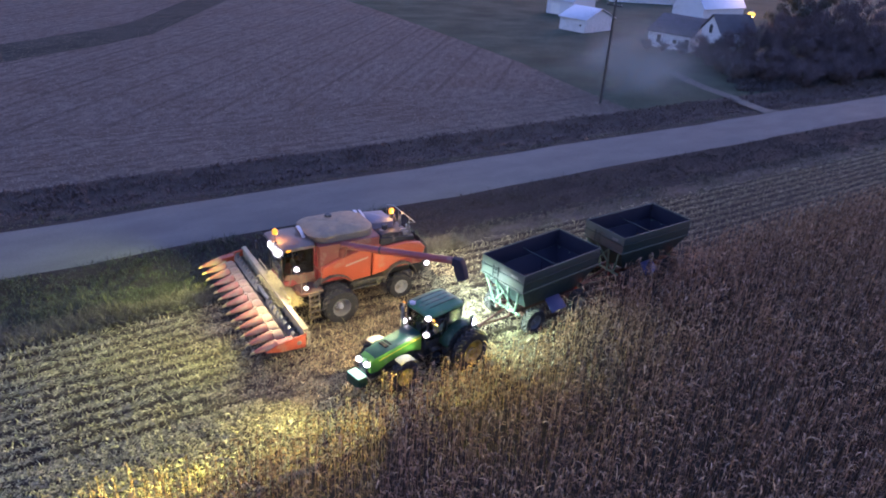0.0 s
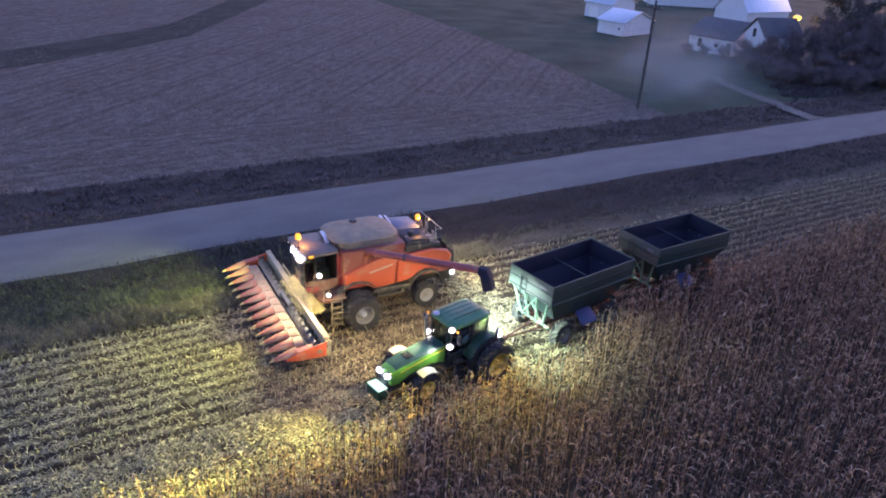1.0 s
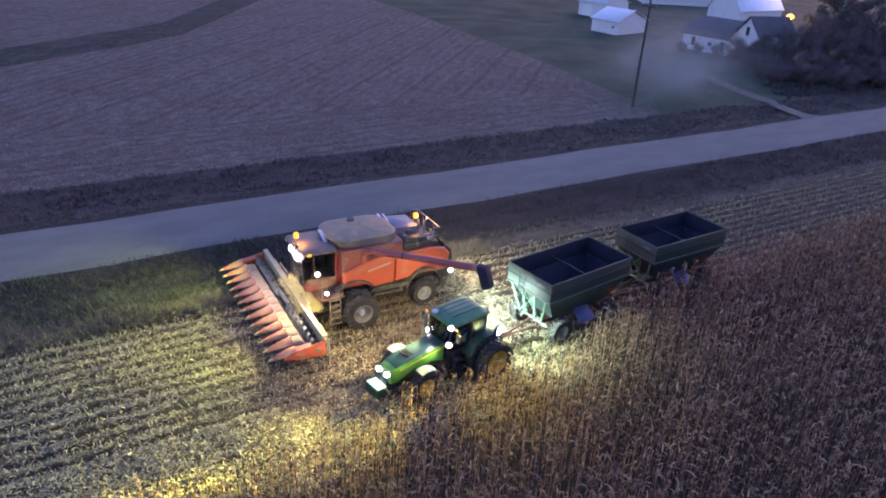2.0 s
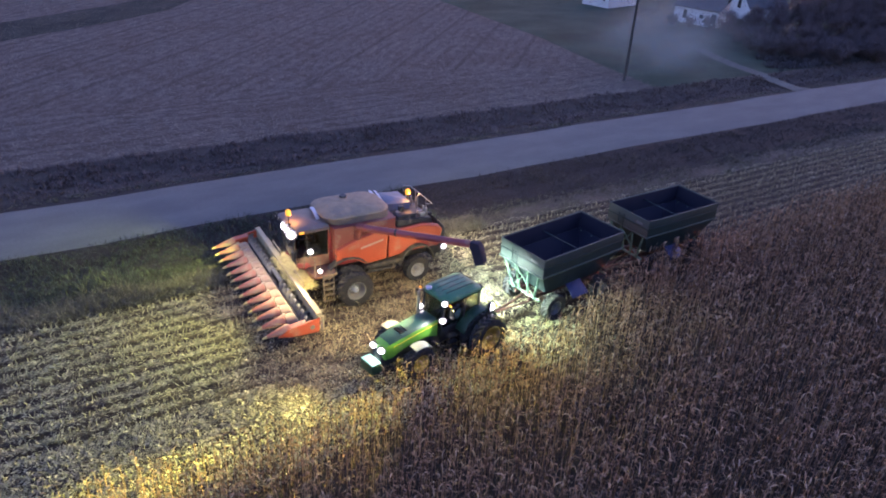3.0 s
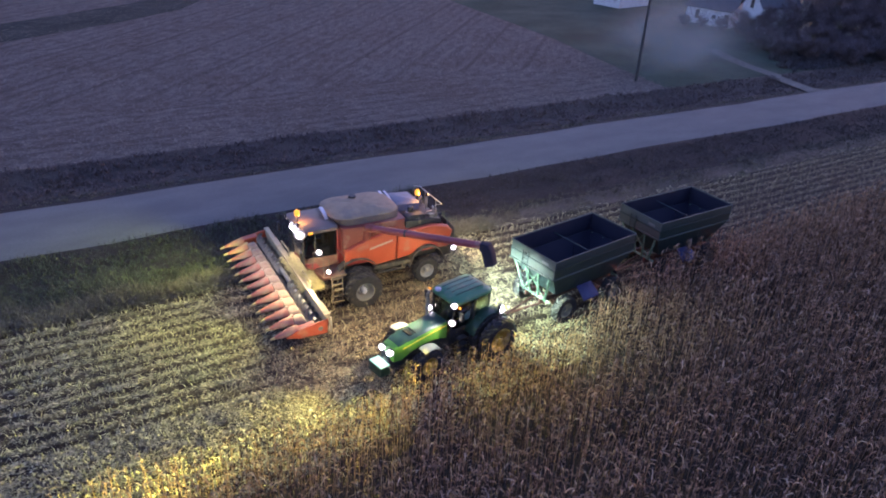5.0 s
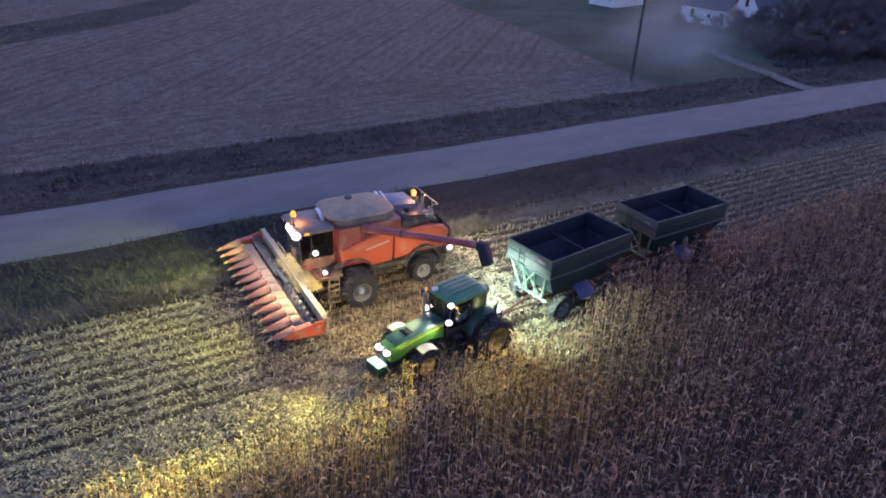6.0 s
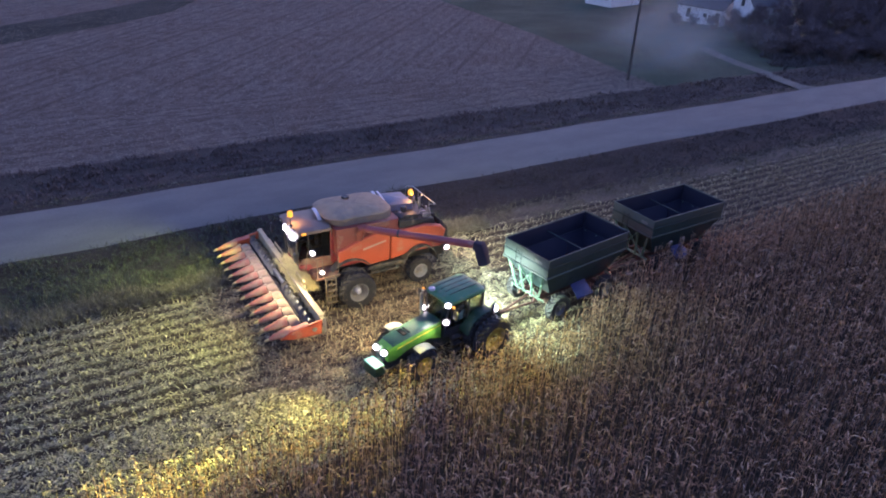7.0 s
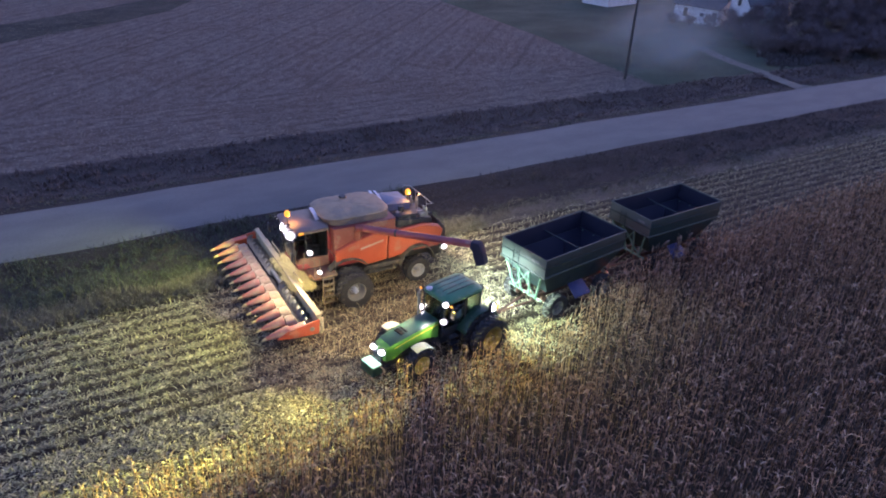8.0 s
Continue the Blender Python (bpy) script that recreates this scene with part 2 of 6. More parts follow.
M_RESIDUE = mat("corn_litter", (0.31, 0.270, 0.172), 0.7, 0, 0.8, 0.4, 9, 0.0, island=1.7)
M_CHAFF = mat("brown_chaff", (0.27, 0.205, 0.115), 0.8, 0, 0.7, 0.4, 9, 0.0, island=1.5)
M_STUB = mat("cut_stalks", (0.29, 0.255, 0.145), 0.8, 0, 0.6, 0.5, 9, 0.0, island=0.8)
M_FARLITTER = mat("weathered_litter", (0.23, 0.195, 0.155), 0.85, 0, 0.45, 0.05, 4, 0.0, island=0.9)
# verge grass with the lamplit green in its colour
M_GRASS = mat("verge_grass", (0.056, 0.064, 0.036), 0.8, 0, 0.5, 0.25, 5, 0.0, island=0.8)
M_GRASS_DRY = mat("dry_tall_grass", (0.108, 0.095, 0.064), 0.8, 0, 0.55, 0.22, 5, 0.0, island=0.8)
M_GRASS_DARK = mat("ditch_grass", (0.100, 0.073, 0.066), 0.85, 0, 0.3, 0.12, 5, 0.0, island=0.8)
M_WEED = mat("dark_weeds", (0.055, 0.046, 0.048), 0.85, 0, 0.4, 0.2, 5, 0.0, island=0.6)
M_BARK = mat("bark", (0.055, 0.045, 0.035), 0.9, 0, 0.35, 3, 30, 0.5)
# the same grass browned for the stretch without lamplight
M_GRASS_FAR = mat("unlit_verge_grass", (0.047, 0.036, 0.034), 0.85, 0, 0.3, 0.2, 5, 0.0, island=0.5)
M_LEAF = mat("dark_autumn_leaves", (0.098, 0.074, 0.082), 0.8, 0, 0.3, 0.3, 6, 0.0, island=0.6)
M_NEEDLE = mat("conifer_needles", (0.050, 0.056, 0.050), 0.8, 0, 0.4, 0.3, 6, 0.0, island=0.8)
M_WOOD = mat("weathered_pole", (0.042, 0.040, 0.040), 0.85, 0, 0.3, 1.5, 25, 0.3)
M_WHITE = mat("white_siding", (0.60, 0.61, 0.62), 0.6, 0, 0.1, 0.8, 12, 0.08, (0.5, 0.48, 0.44), 0.1)
M_ROOF = mat("dark_shingles", (0.075, 0.072, 0.08), 0.8, 0, 0.3, 1.0, 16, 0.3)
M_TIN = mat("galvanised_roof", (0.55, 0.57, 0.60), 0.4, 0.5, 0.15, 0.8, 12, 0.06)
M_PANE = mat("dark_window", (0.03, 0.03, 0.035), 0.15, 0, 0.2)
M_TRIM = mat("white_trim", (0.7, 0.7, 0.68), 0.55, 0, 0.1)
M_SOIL = land("corn_soil", (0.045, 0.035, 0.026), (0.085, 0.065, 0.04), 0.5, 3)
M_STUBBLE = land("stubble_soil", (0.031, 0.023, 0.019), (0.105, 0.084, 0.056), 0.40, 3.0, streak=0.32, fine=11, bump=0.8, warp=0.7, phase=-2.2)
M_STRIP = land("dry_grass_strip", (0.062, 0.050, 0.040), (0.122, 0.099, 0.079), 0.5, 0.8, fine=8, bump=0.6)
M_VERGE = land("verge", (0.028, 0.022, 0.020), (0.050, 0.041, 0.036), 0.5, 0.6, fine=9, bump=0.6)
M_DITCH = land("ditch", (0.055, 0.043, 0.038), (0.085, 0.068, 0.056), 0.5, 0.6, fine=7, bump=0.6)
M_FIELD = land("harvested_field", (0.077, 0.061, 0.051), (0.177, 0.145, 0.122), 0.5, 1.2, streak=0.05, pitch=1.524, fine=4.5, bump=1.0, tracks=6.1, cover2=(0.9, 0.86, 0.84), turned=1.1)
M_HEADLAND = land("harvested_headland", (0.077, 0.061, 0.051), (0.177, 0.145, 0.122), 0.5, 1.2, streak=0.05, pitch=1.524, fine=4.5, bump=1.0, tracks=3.6, cover2=(0.9, 0.86, 0.84), turned=0.1)
M_PASTURE = land("pasture", (0.036, 0.052, 0.034), (0.068, 0.090, 0.058), 0.5, 0.35, fine=4, bump=0.4, cover2=(0.6, 0.65, 0.6))
M_WATERWAY = land("waterway_grass", (0.030, 0.030, 0.024), (0.068, 0.062, 0.050), 0.5, 0.5, fine=3.5, bump=0.8, cover2=(0.7, 0.75, 0.72))
M_ROAD = land("gravel_road", (0.122, 0.121, 0.112), (0.170, 0.168, 0.153), 0.5, 0.5, fine=22, bump=0.15)
M_DRIVE = land("gravel_drive", (0.105, 0.10, 0.085), (0.165, 0.155, 0.13), 0.5, 0.8, fine=18, bump=0.2)


# ---- building blocks ----
class Shape:
    def __init__(self):
        self.v, self.f = [], []

    def add(self, verts, faces):
        k = len(self.v)
        self.v += [tuple(p) for p in verts]
        self.f += [tuple(i + k for i in f) for f in faces]
        return self

    def box(self, x0, x1, y0, y1, z0, z1, m=None):
        c = [Vector((x, y, z)) for x in (x0, x1) for y in (y0, y1) for z in (z0, z1)]
        if m is not None:
            c = [m @ p for p in c]
        return self.add(c, [(0, 1, 3, 2), (4, 6, 7, 5), (0, 4, 5, 1), (2, 3, 7, 6), (0, 2, 6, 4), (1, 5, 7, 3)])

    def loft(self, rings, caps=True, closed=True):
        n = len(rings[0])
        vs = [p for r in rings for p in r]
        fs = []
        for i in range(len(rings) - 1):
            for j in range(n if closed else n - 1):
                a, b = i * n + j, i * n + (j + 1) % n
                fs.append((a, b, b + n, a + n))
        if caps:
            fs.append(tuple(range(n - 1, -1, -1)))
            fs.append(tuple((len(rings) - 1) * n + j for j in range(n)))
        return self.add(vs, fs)

    def prism(self, poly, y0, y1):
        """A polygon of (x, z) drawn out along y."""
        return self.loft([[(x, y0, z) for x, z in poly], [(x, y1, z) for x, z in poly]])

    def tube(self, pts, r, n=8, r1=None):
        pts = [Vector(p) for p in pts]
        rings = []
        for i, p in enumerate(pts):
            d = (pts[min(i + 1, len(pts) - 1)] - pts[max(i - 1, 0)]).normalized()
            a = d.cross(Vector((0, 0, 1)) if abs(d.z) < 0.95 else Vector((1, 0, 0))).normalized()
            b = d.cross(a)
            rad = r if r1 is None else r + (r1 - r) * i / (len(pts) - 1)
            rings.append([p + rad * (math.cos(2 * math.pi * k / n) * a + math.sin(2 * math.pi * k / n) * b) for k in range(n)])
        return self.loft(rings)

    def lathe(self, profile, n=32, y=0.0, caps=True):
        """Rings of (radius, offset) turned about the y axis."""
        return self.loft([[(r * math.cos(2 * math.pi * k / n), y + o, r * math.sin(2 * math.pi * k / n)) for k in range(n)] for r, o in profile], caps=caps)


def mesh_of(name, shape, material, bevel=0.0, smooth=35):
    me = bpy.data.meshes.new(name)
    bm = bmesh.new()
    vs = [bm.verts.new(p) for p in shape.v]
    for f in shape.f:
        try:
            bm.faces.new([vs[i] for i in f])
        except ValueError:
            pass
    bmesh.ops.recalc_face_normals(bm, faces=bm.faces)
    if bevel:
        sharp = [e for e in bm.edges if len(e.link_faces) == 2 and e.calc_face_angle(0) > 0.6]
        bmesh.ops.bevel(bm, geom=sharp, offset=bevel, segments=2, profile=0.5, affect="EDGES", clamp_overlap=True)
    bm.to_mesh(me)
    bm.free()
    me.polygons.foreach_set("use_smooth", [True] * len(me.polygons))
    me.set_sharp_from_angle(angle=radians(smooth))
    me.materials.append(material)
    return me


def part(name, shape, material, parent, label="", bevel=0.0, at=None, smooth=35):
    data = shape if isinstance(shape, bpy.types.Mesh) else mesh_of(name, shape, material, bevel, smooth)
    ob = new(name, data)
    ob.parent = parent
    if at is not None:
        ob.matrix_basis = at
    if label:
        tagged(ob, label)
    return ob


def thing(name, m, label, category, group=""):
    ob = new(name)
    ob.empty_display_size = 0.3
    ob.matrix_world = m
    return tagged(ob, label, category, group)


def soft_mesh(name, verts, faces, materials, kind="stuff", label="", category=""):
    """One object from arrays of corners and of equal-sized faces."""
    verts, faces = np.asarray(verts, np.float32), np.asarray(faces, np.int32)
    me = bpy.data.meshes.new(name)
    me.vertices.add(len(verts))
    me.vertices.foreach_set("co", verts.ravel())
    me.loops.add(faces.size)
    me.loops.foreach_set("vertex_index", faces.ravel())
    me.polygons.add(len(faces))
    me.polygons.foreach_set("loop_start", np.arange(len(faces), dtype=np.int32) * faces.shape[1])
    me.update(calc_edges=True)
    me.validate()
    me.materials.append(materials)
    return tagged(new(name, me), label, category, "", kind)


def blades(base, azimuth, length, rise, droop, width, segs=3, twist=None):
    """Ribbons that rise from base and bend over: arrays of corners and of quads."""
    n = len(base)
    s = np.linspace(0, 1, segs + 1)
    e = rise[:, None] - droop[:, None] * s[None]
    step = length[:, None] / segs
    rad = np.concatenate([np.zeros((n, 1)), np.cumsum(np.cos(e[:, :-1]) * step, 1)], 1)
    up = np.concatenate([np.zeros((n, 1)), np.cumsum(np.sin(e[:, :-1]) * step, 1)], 1)
    ca, sa = np.cos(azimuth)[:, None], np.sin(azimuth)[:, None]
    mid = np.stack([base[:, :1] + rad * ca, base[:, 1:2] + rad * sa, base[:, 2:3] + up], -1)
    taper = np.where(s < 0.25, 0.6 + 1.6 * s, 1.0 - 0.9 * (np.maximum(s - 0.25, 0) / 0.75) ** 1.6)
    tw = np.zeros(n) if twist is None else twist
    side = np.stack([-np.sin(azimuth) * np.cos(tw), np.cos(azimuth) * np.cos(tw), np.sin(tw)], -1)
    half = 0.5 * width[:, None, None] * taper[None, :, None] * side[:, None, :]
    v = np.stack([mid - half, mid + half], 2).reshape(n, -1, 3)
    k = np.arange(segs) * 2
    q = np.stack([k, k + 1, k + 3, k + 2], -1)
    f = (q[None] + (np.arange(n) * (2 * segs + 2))[:, None, None]).reshape(-1, 4)
    return v.reshape(-1, 3), f


def gather(*sets):
    v, f, k = [], [], 0
    for a, b in sets:
        v.append(a)
        f.append(b + k)
        k += len(a)
    return np.concatenate(v), np.concatenate(f)


def spot(at, target, watts, angle, color=(1.0, 0.93, 0.8), blend=0.6, size=0.08):
    data = bpy.data.lights.new("work_light", "SPOT")
    data.energy, data.spot_size, data.spot_blend, data.color, data.shadow_soft_size = watts, radians(angle), blend, color, size
    ob = new("work_light", data)
    ob.matrix_world = look(at, target)
    return ob


# ---- the land: strips run along the crop rows, which drift 0.03 m in y for each metre in x ----
LEAN = 0.03
PROFILE = [(-1500, 0.0), (-60, 0.0), (-6.9, 0.0), (6.5, 0.0), (8.6, -0.10), (12.0, -0.25), (13.3, -0.05), (14.0, 0.0), (20.5, 0.0), (22.0, -0.18),
           (24.5, -0.38), (27.2, 0.0), (40.0, 0.0), (130.0, 0.0), (400.0, 0.0), (2500.0, 0.0)]


def ground_z(v):
    return np.interp(v, [p[0] for p in PROFILE], [p[1] for p in PROFILE])


def on_land(x, y, up=0.0):
    return (x, y, float(ground_z(y - LEAN * x)) + up)


def build_ground():
    us = [-1500, -300, -100, -40, 0, 40, 80, 120, 300, 1500]
    zone = [0, 0, 1, 6, 2, 2, 2, 2, 2, 3, 3, 5, 4, 4, 4]
    vs, fs, mi = [], [], []
    for v, z in PROFILE:
        vs += [(u, v + LEAN * u, z) for u in us]
    n = len(us)
    for i in range(len(PROFILE) - 1):
        for j in range(n - 1):
            fs.append((i * n + j, i * n + j + 1, (i + 1) * n + j + 1, (i + 1) * n + j))
            mi.append(zone[i])
    me = bpy.data.meshes.new("ground")
    me.from_pydata(vs, [], fs)
    for m in (M_SOIL, M_STUBBLE, M_VERGE, M_DITCH, M_FIELD, M_HEADLAND, M_STRIP):
        me.materials.append(m)
    me.polygons.foreach_set("material_index", mi)
    return tagged(new("ground", me), "harvested farmland with stubble, grass verges and ditches", "ground", "", "structure")


build_ground()


def sheet(name, outline, material, label, up):
    """A flat sheet on the land, cut to an outline of (x, y) that stays on one slope."""
    me = bpy.data.meshes.new(name)
    me.from_pydata([on_land(x, y, up) for x, y in outline], [], [tuple(range(len(outline)))])
    me.materials.append(material)
    return tagged(new(name, me), label, name, "", "structure")


def build_road():
    s = Shape()
    us = np.linspace(-300, 400, 141)
    cross = [(13.9, -0.05), (14.2, 0.05), (15.7, 0.11), (17.25, 0.15), (18.8, 0.11), (20.3, 0.05), (20.6, -0.05)]
    rings = []
    for u in us:
        w = 0.12 * math.sin(u * 0.21) + 0.08 * math.sin(u * 0.53 + 1)
        rings.append([(u, v + LEAN * u + (w if i in (0, 1, 5, 6) else 0), z) for i, (v, z) in enumerate(cross)])
    s.loft(rings, caps=False, closed=False)
    ob = new("road", mesh_of("road", s, M_ROAD))
    tagged(ob, "pale grey gravel road with a low crown", "road", "", "structure")


build_road()
sheet("pasture", [(51.6, 28.95), (52.3, 35.0), (54.0, 47.0), (55.2, 54), (55.8, 64), (56.6, 80), (57.6, 100), (57.6, 122), (52, 300), (900, 420), (900, 54.5)], M_PASTURE, "dark green farmyard grass beyond the field", 0.03)
sheet("waterway", [(-120, 4), (-60, 38), (-9.2, 69.6), (-3.2, 73.9), (3.7, 78.8), (12.2, 86.4), (24.7, 108), (32.8, 122), (60, 175), (48, 175), (25.3, 123), (10.8, 97.1), (5.3, 92), (-2.4, 86), (-9.1, 81), (-60, 50), (-120, 16)],
      M_WATERWAY, "dark grassy waterway across the harvested field", 0.03)
sheet("driveway", [(68.2, 29.6), (70.2, 29.5), (70.8, 33.8), (72.1, 38.0), (74.1, 42.5), (72.2, 43.1), (70.2, 38.5), (68.9, 34.1)], M_DRIVE, "narrow gravel driveway to the farmyard", 0.06)


def sheet_drive_mouth():
    s = Shape()
    rows = [(22.4, -0.0), (24.0, -0.10), (27.0, -0.10), (29.5, None)]
    rings = []
    for y, z in rows:
        c = float(np.interp(y, [22.4, 24.0, 27.0, 29.5], [67.8, 67.9, 68.5, 69.2]))
        z = ground_z(y - LEAN * c) if z is None else z
        w = 1.7 if y < 23.5 else 1.0
        rings.append([(c - w, y, z + 0.06), (c, y, z + 0.1), (c + w, y, z + 0.06)])
    s.loft(rings, caps=False, closed=False)
    tagged(new("driveway_mouth", mesh_of("driveway_mouth", s, M_DRIVE)), "gravel driveway mouth over the ditch", "driveway", "", "structure")


sheet_drive_mouth()


# ---- wheels ----
def wheel_meshes(radius, width, rim_r, rim_mat, lugs=18, dish=0.12, hub_mat=None):
    """Tyre, rim and hub turned about y; the outer face looks to -y."""
    h = width / 2
    deep = -h * 0.5 + dish * 1.1
    steps = lugs * 8
    rings = []
    for r, o in ((rim_r, -0.78), (rim_r + 0.04, -0.92), (radius * 0.80, -1.0), (radius * 0.91, -0.97)):
        rings.append([(r, o * h)] * steps)
    for o in np.linspace(-0.88, 0.88, 11):
        ring = []
        for k in range(steps):
            lug = (k / 8 + 0.75 * abs(o) + (0.5 if o > 0 else 0.0)) % 1.0 < 0.42
            ring.append((radius * ((1.0 if lug else 0.925) - 0.03 * o ** 4), o * h))
        rings.append(ring)
    for r, o in ((radius * 0.91, 0.97), (radius * 0.80, 1.0), (rim_r + 0.04, 0.92), (rim_r, 0.78)):
        rings.append([(r, o * h)] * steps)
    tyre = Shape().loft([[(r * math.cos(2 * math.pi * k / steps), o, r * math.sin(2 * math.pi * k / steps)) for k, (r, o) in enumerate(ring)] for ring in rings], caps=False)
    rim = Shape().lathe([(rim_r + 0.015, -h * 0.80), (rim_r + 0.03, -h * 0.86), (rim_r - 0.02, -h * 0.82), (rim_r - 0.05, -h * 0.5), (rim_r * 0.80, -h * 0.5 + dish * 0.4),
                         (rim_r * 0.72, -h * 0.5 + dish), (rim_r * 0.30, -h * 0.5 + dish * 1.1), (rim_r * 0.28, deep + 0.03), (rim_r * 0.74, deep + 0.05), (rim_r, max(h * 0.8, deep + 0.05))], 36, caps=False)
    hub = Shape().lathe([(rim_r * 0.3, -h * 0.5 + dish * 1.15), (rim_r * 0.27, -h * 0.5 - 0.02), (rim_r * 0.20, -h * 0.5 - 0.06), (rim_r * 0.06, -h * 0.5 - 0.07)], 20)
    for k in range(8):
        a = 2 * math.pi * k / 8
        hub.box(-0.02, 0.02, -0.03, 0.03, -0.02, 0.02, Matrix.Rotation(-a, 4, "Y") @ pose(rim_r * 0.42, -h * 0.5 + dish * 0.95, 0))
    return (mesh_of("wheel", hub, hub_mat or rim_mat, smooth=40), mesh_of("tyre", tyre, M_TYRE, smooth=30), mesh_of("rim", rim, rim_mat, smooth=40))


def put_wheel(parent, meshes, x, y, z, flip=False, steer=0.0):
    hub, tyre, rim = meshes
    m = pose(x, y, z, 0, 0, (180 if flip else 0) + steer)
    w = part("wheel", hub, None, parent, at=m)
    part("tyre", tyre, None, w, "mud-dusted lugged rubber tyre")
    part("rim", rim, None, w)
    return w


def lamp_head(parent, x, y, z, face, size=0.11, material=None, label="glowing round work light", name="work_lamp"):
    """A small round lamp that faces along the heading `face` (degrees about z)."""
    # lamps drawn larger to take in some of their bloom
    size *= 1.2
    m = pose(x, y, z, 0, 0, face)
    g = 1.3 * size
    body = Shape().lathe([(g * 0.35, 0.14), (g * 0.8, 0.09), (g, 0.0), (g, -0.03), (g * 0.9, -0.035), (g * 0.88, -0.01)], 18)
    b = part(name, body, M_BLACK, parent, "", at=m)
    # added glowing ring that softens the lens edge like bloom
    ring = Shape().lathe([(size * 1.28, -0.005), (size * 1.26, -0.03), (size * 1.0, -0.22 * size), (size * 0.7, -0.32 * size)], 20)
    part("bloom_ring", ring, M_BLOOM_RING, b, "faint glowing ring in place of the lamp's bloom")
    lens = Shape().lathe([(size * 0.74, -0.28 * size), (size * 0.66, -0.48 * size), (size * 0.45, -0.66 * size), (size * 0.2, -0.75 * size), (size * 0.04, -0.76 * size)], 20)
    part("lens", lens, material or M_LAMP, b, label)
    return b


def rounded(x0, x1, y0, y1, r, z, n=4):
    pts = []
    for cx, cy, a0 in ((x1 - r, y1 - r, 0), (x0 + r, y1 - r, 90), (x0 + r, y0 + r, 180), (x1 - r, y0 + r, 270)):
        for k in range(n + 1):
            a = radians(a0 + 90 * k / n)
            pts.append((cx + r * math.cos(a), cy + r * math.sin(a), z))
    return pts


# ---- combine harvester: heads to -x, its left side looks to -y ----
M_RIM_MID = mat("dull_grey_rim", (0.19, 0.18, 0.16), 0.5, 0.2, 0.2, 4, 50, 0.06, DUST, 0.1)
M_RAIL = mat("dusty_rail_paint", (0.11, 0.085, 0.055), 0.6, 0, 0.2, 4, 50, 0.06, DUST, 0.2)
COMBINE = pose(0, 4.572, 0)
combine = thing("combine_harvester", COMBINE, "red combine harvester with a raised twelve-row corn head, work lights on", "combine harvester")
ROW = 0.762
TIP_Z = 0.875


def snout_mesh():
    s = Shape()
    rings = []
    for k, (x, z, w, h) in enumerate([(0.0, 0.0, 0.02, 0.02), (0.10, 0.01, 0.055, 0.05), (0.35, 0.045, 0.13, 0.12), (0.75, 0.10, 0.225, 0.2), (1.08, 0.14, 0.29, 0.25), (1.17, 0.14, 0.295, 0.24)]):
        ring = []
        for j in range(9):
            a = math.pi * j / 8
            ring.append((x, -w * math.cos(a), z + h * math.sin(a) * (0.75 + 0.25 * math.sin(a))))
        ring += [(x, w * 0.9, z - 0.05), (x, -w * 0.9, z - 0.05)]
        rings.append(ring)
    return mesh_of("snout", s.loft(rings), M_RED_WORN, smooth=40)


def hood_mesh():
    s = Shape()
    rings = []
    for x, z, w, h in [(1.18, 0.10, 0.29, 0.20), (1.21, 0.10, 0.335, 0.24), (1.45, 0.11, 0.34, 0.25), (1.64, 0.10, 0.345, 0.24), (1.71, 0.06, 0.33, 0.18)]:
        ring = []
        for j in range(9):
            a = math.pi * j / 8
            ring.append((x, -w * math.cos(a), z + h * math.sin(a) ** 0.8))
        ring += [(x, w, z - 0.12), (x, -w, z - 0.12)]
        rings.append(ring)
    s.loft(rings)
    s.loft([[(1.10 + 0.16 * k, 0.10 - w, 0.26 + h), (1.10 + 0.16 * k, 0.10 + w, 0.26 + h), (1.10 + 0.16 * k, 0.10 + 0.7 * w, 0.40 + h), (1.10 + 0.16 * k, 0.10 - 0.7 * w, 0.40 + h)] for k, w, h in ((0, 0.07, -0.02), (0.5, 0.11, 0.01), (1.0, 0.08, 0.0))])
    return mesh_of("hood", s, M_HOOD, smooth=40)


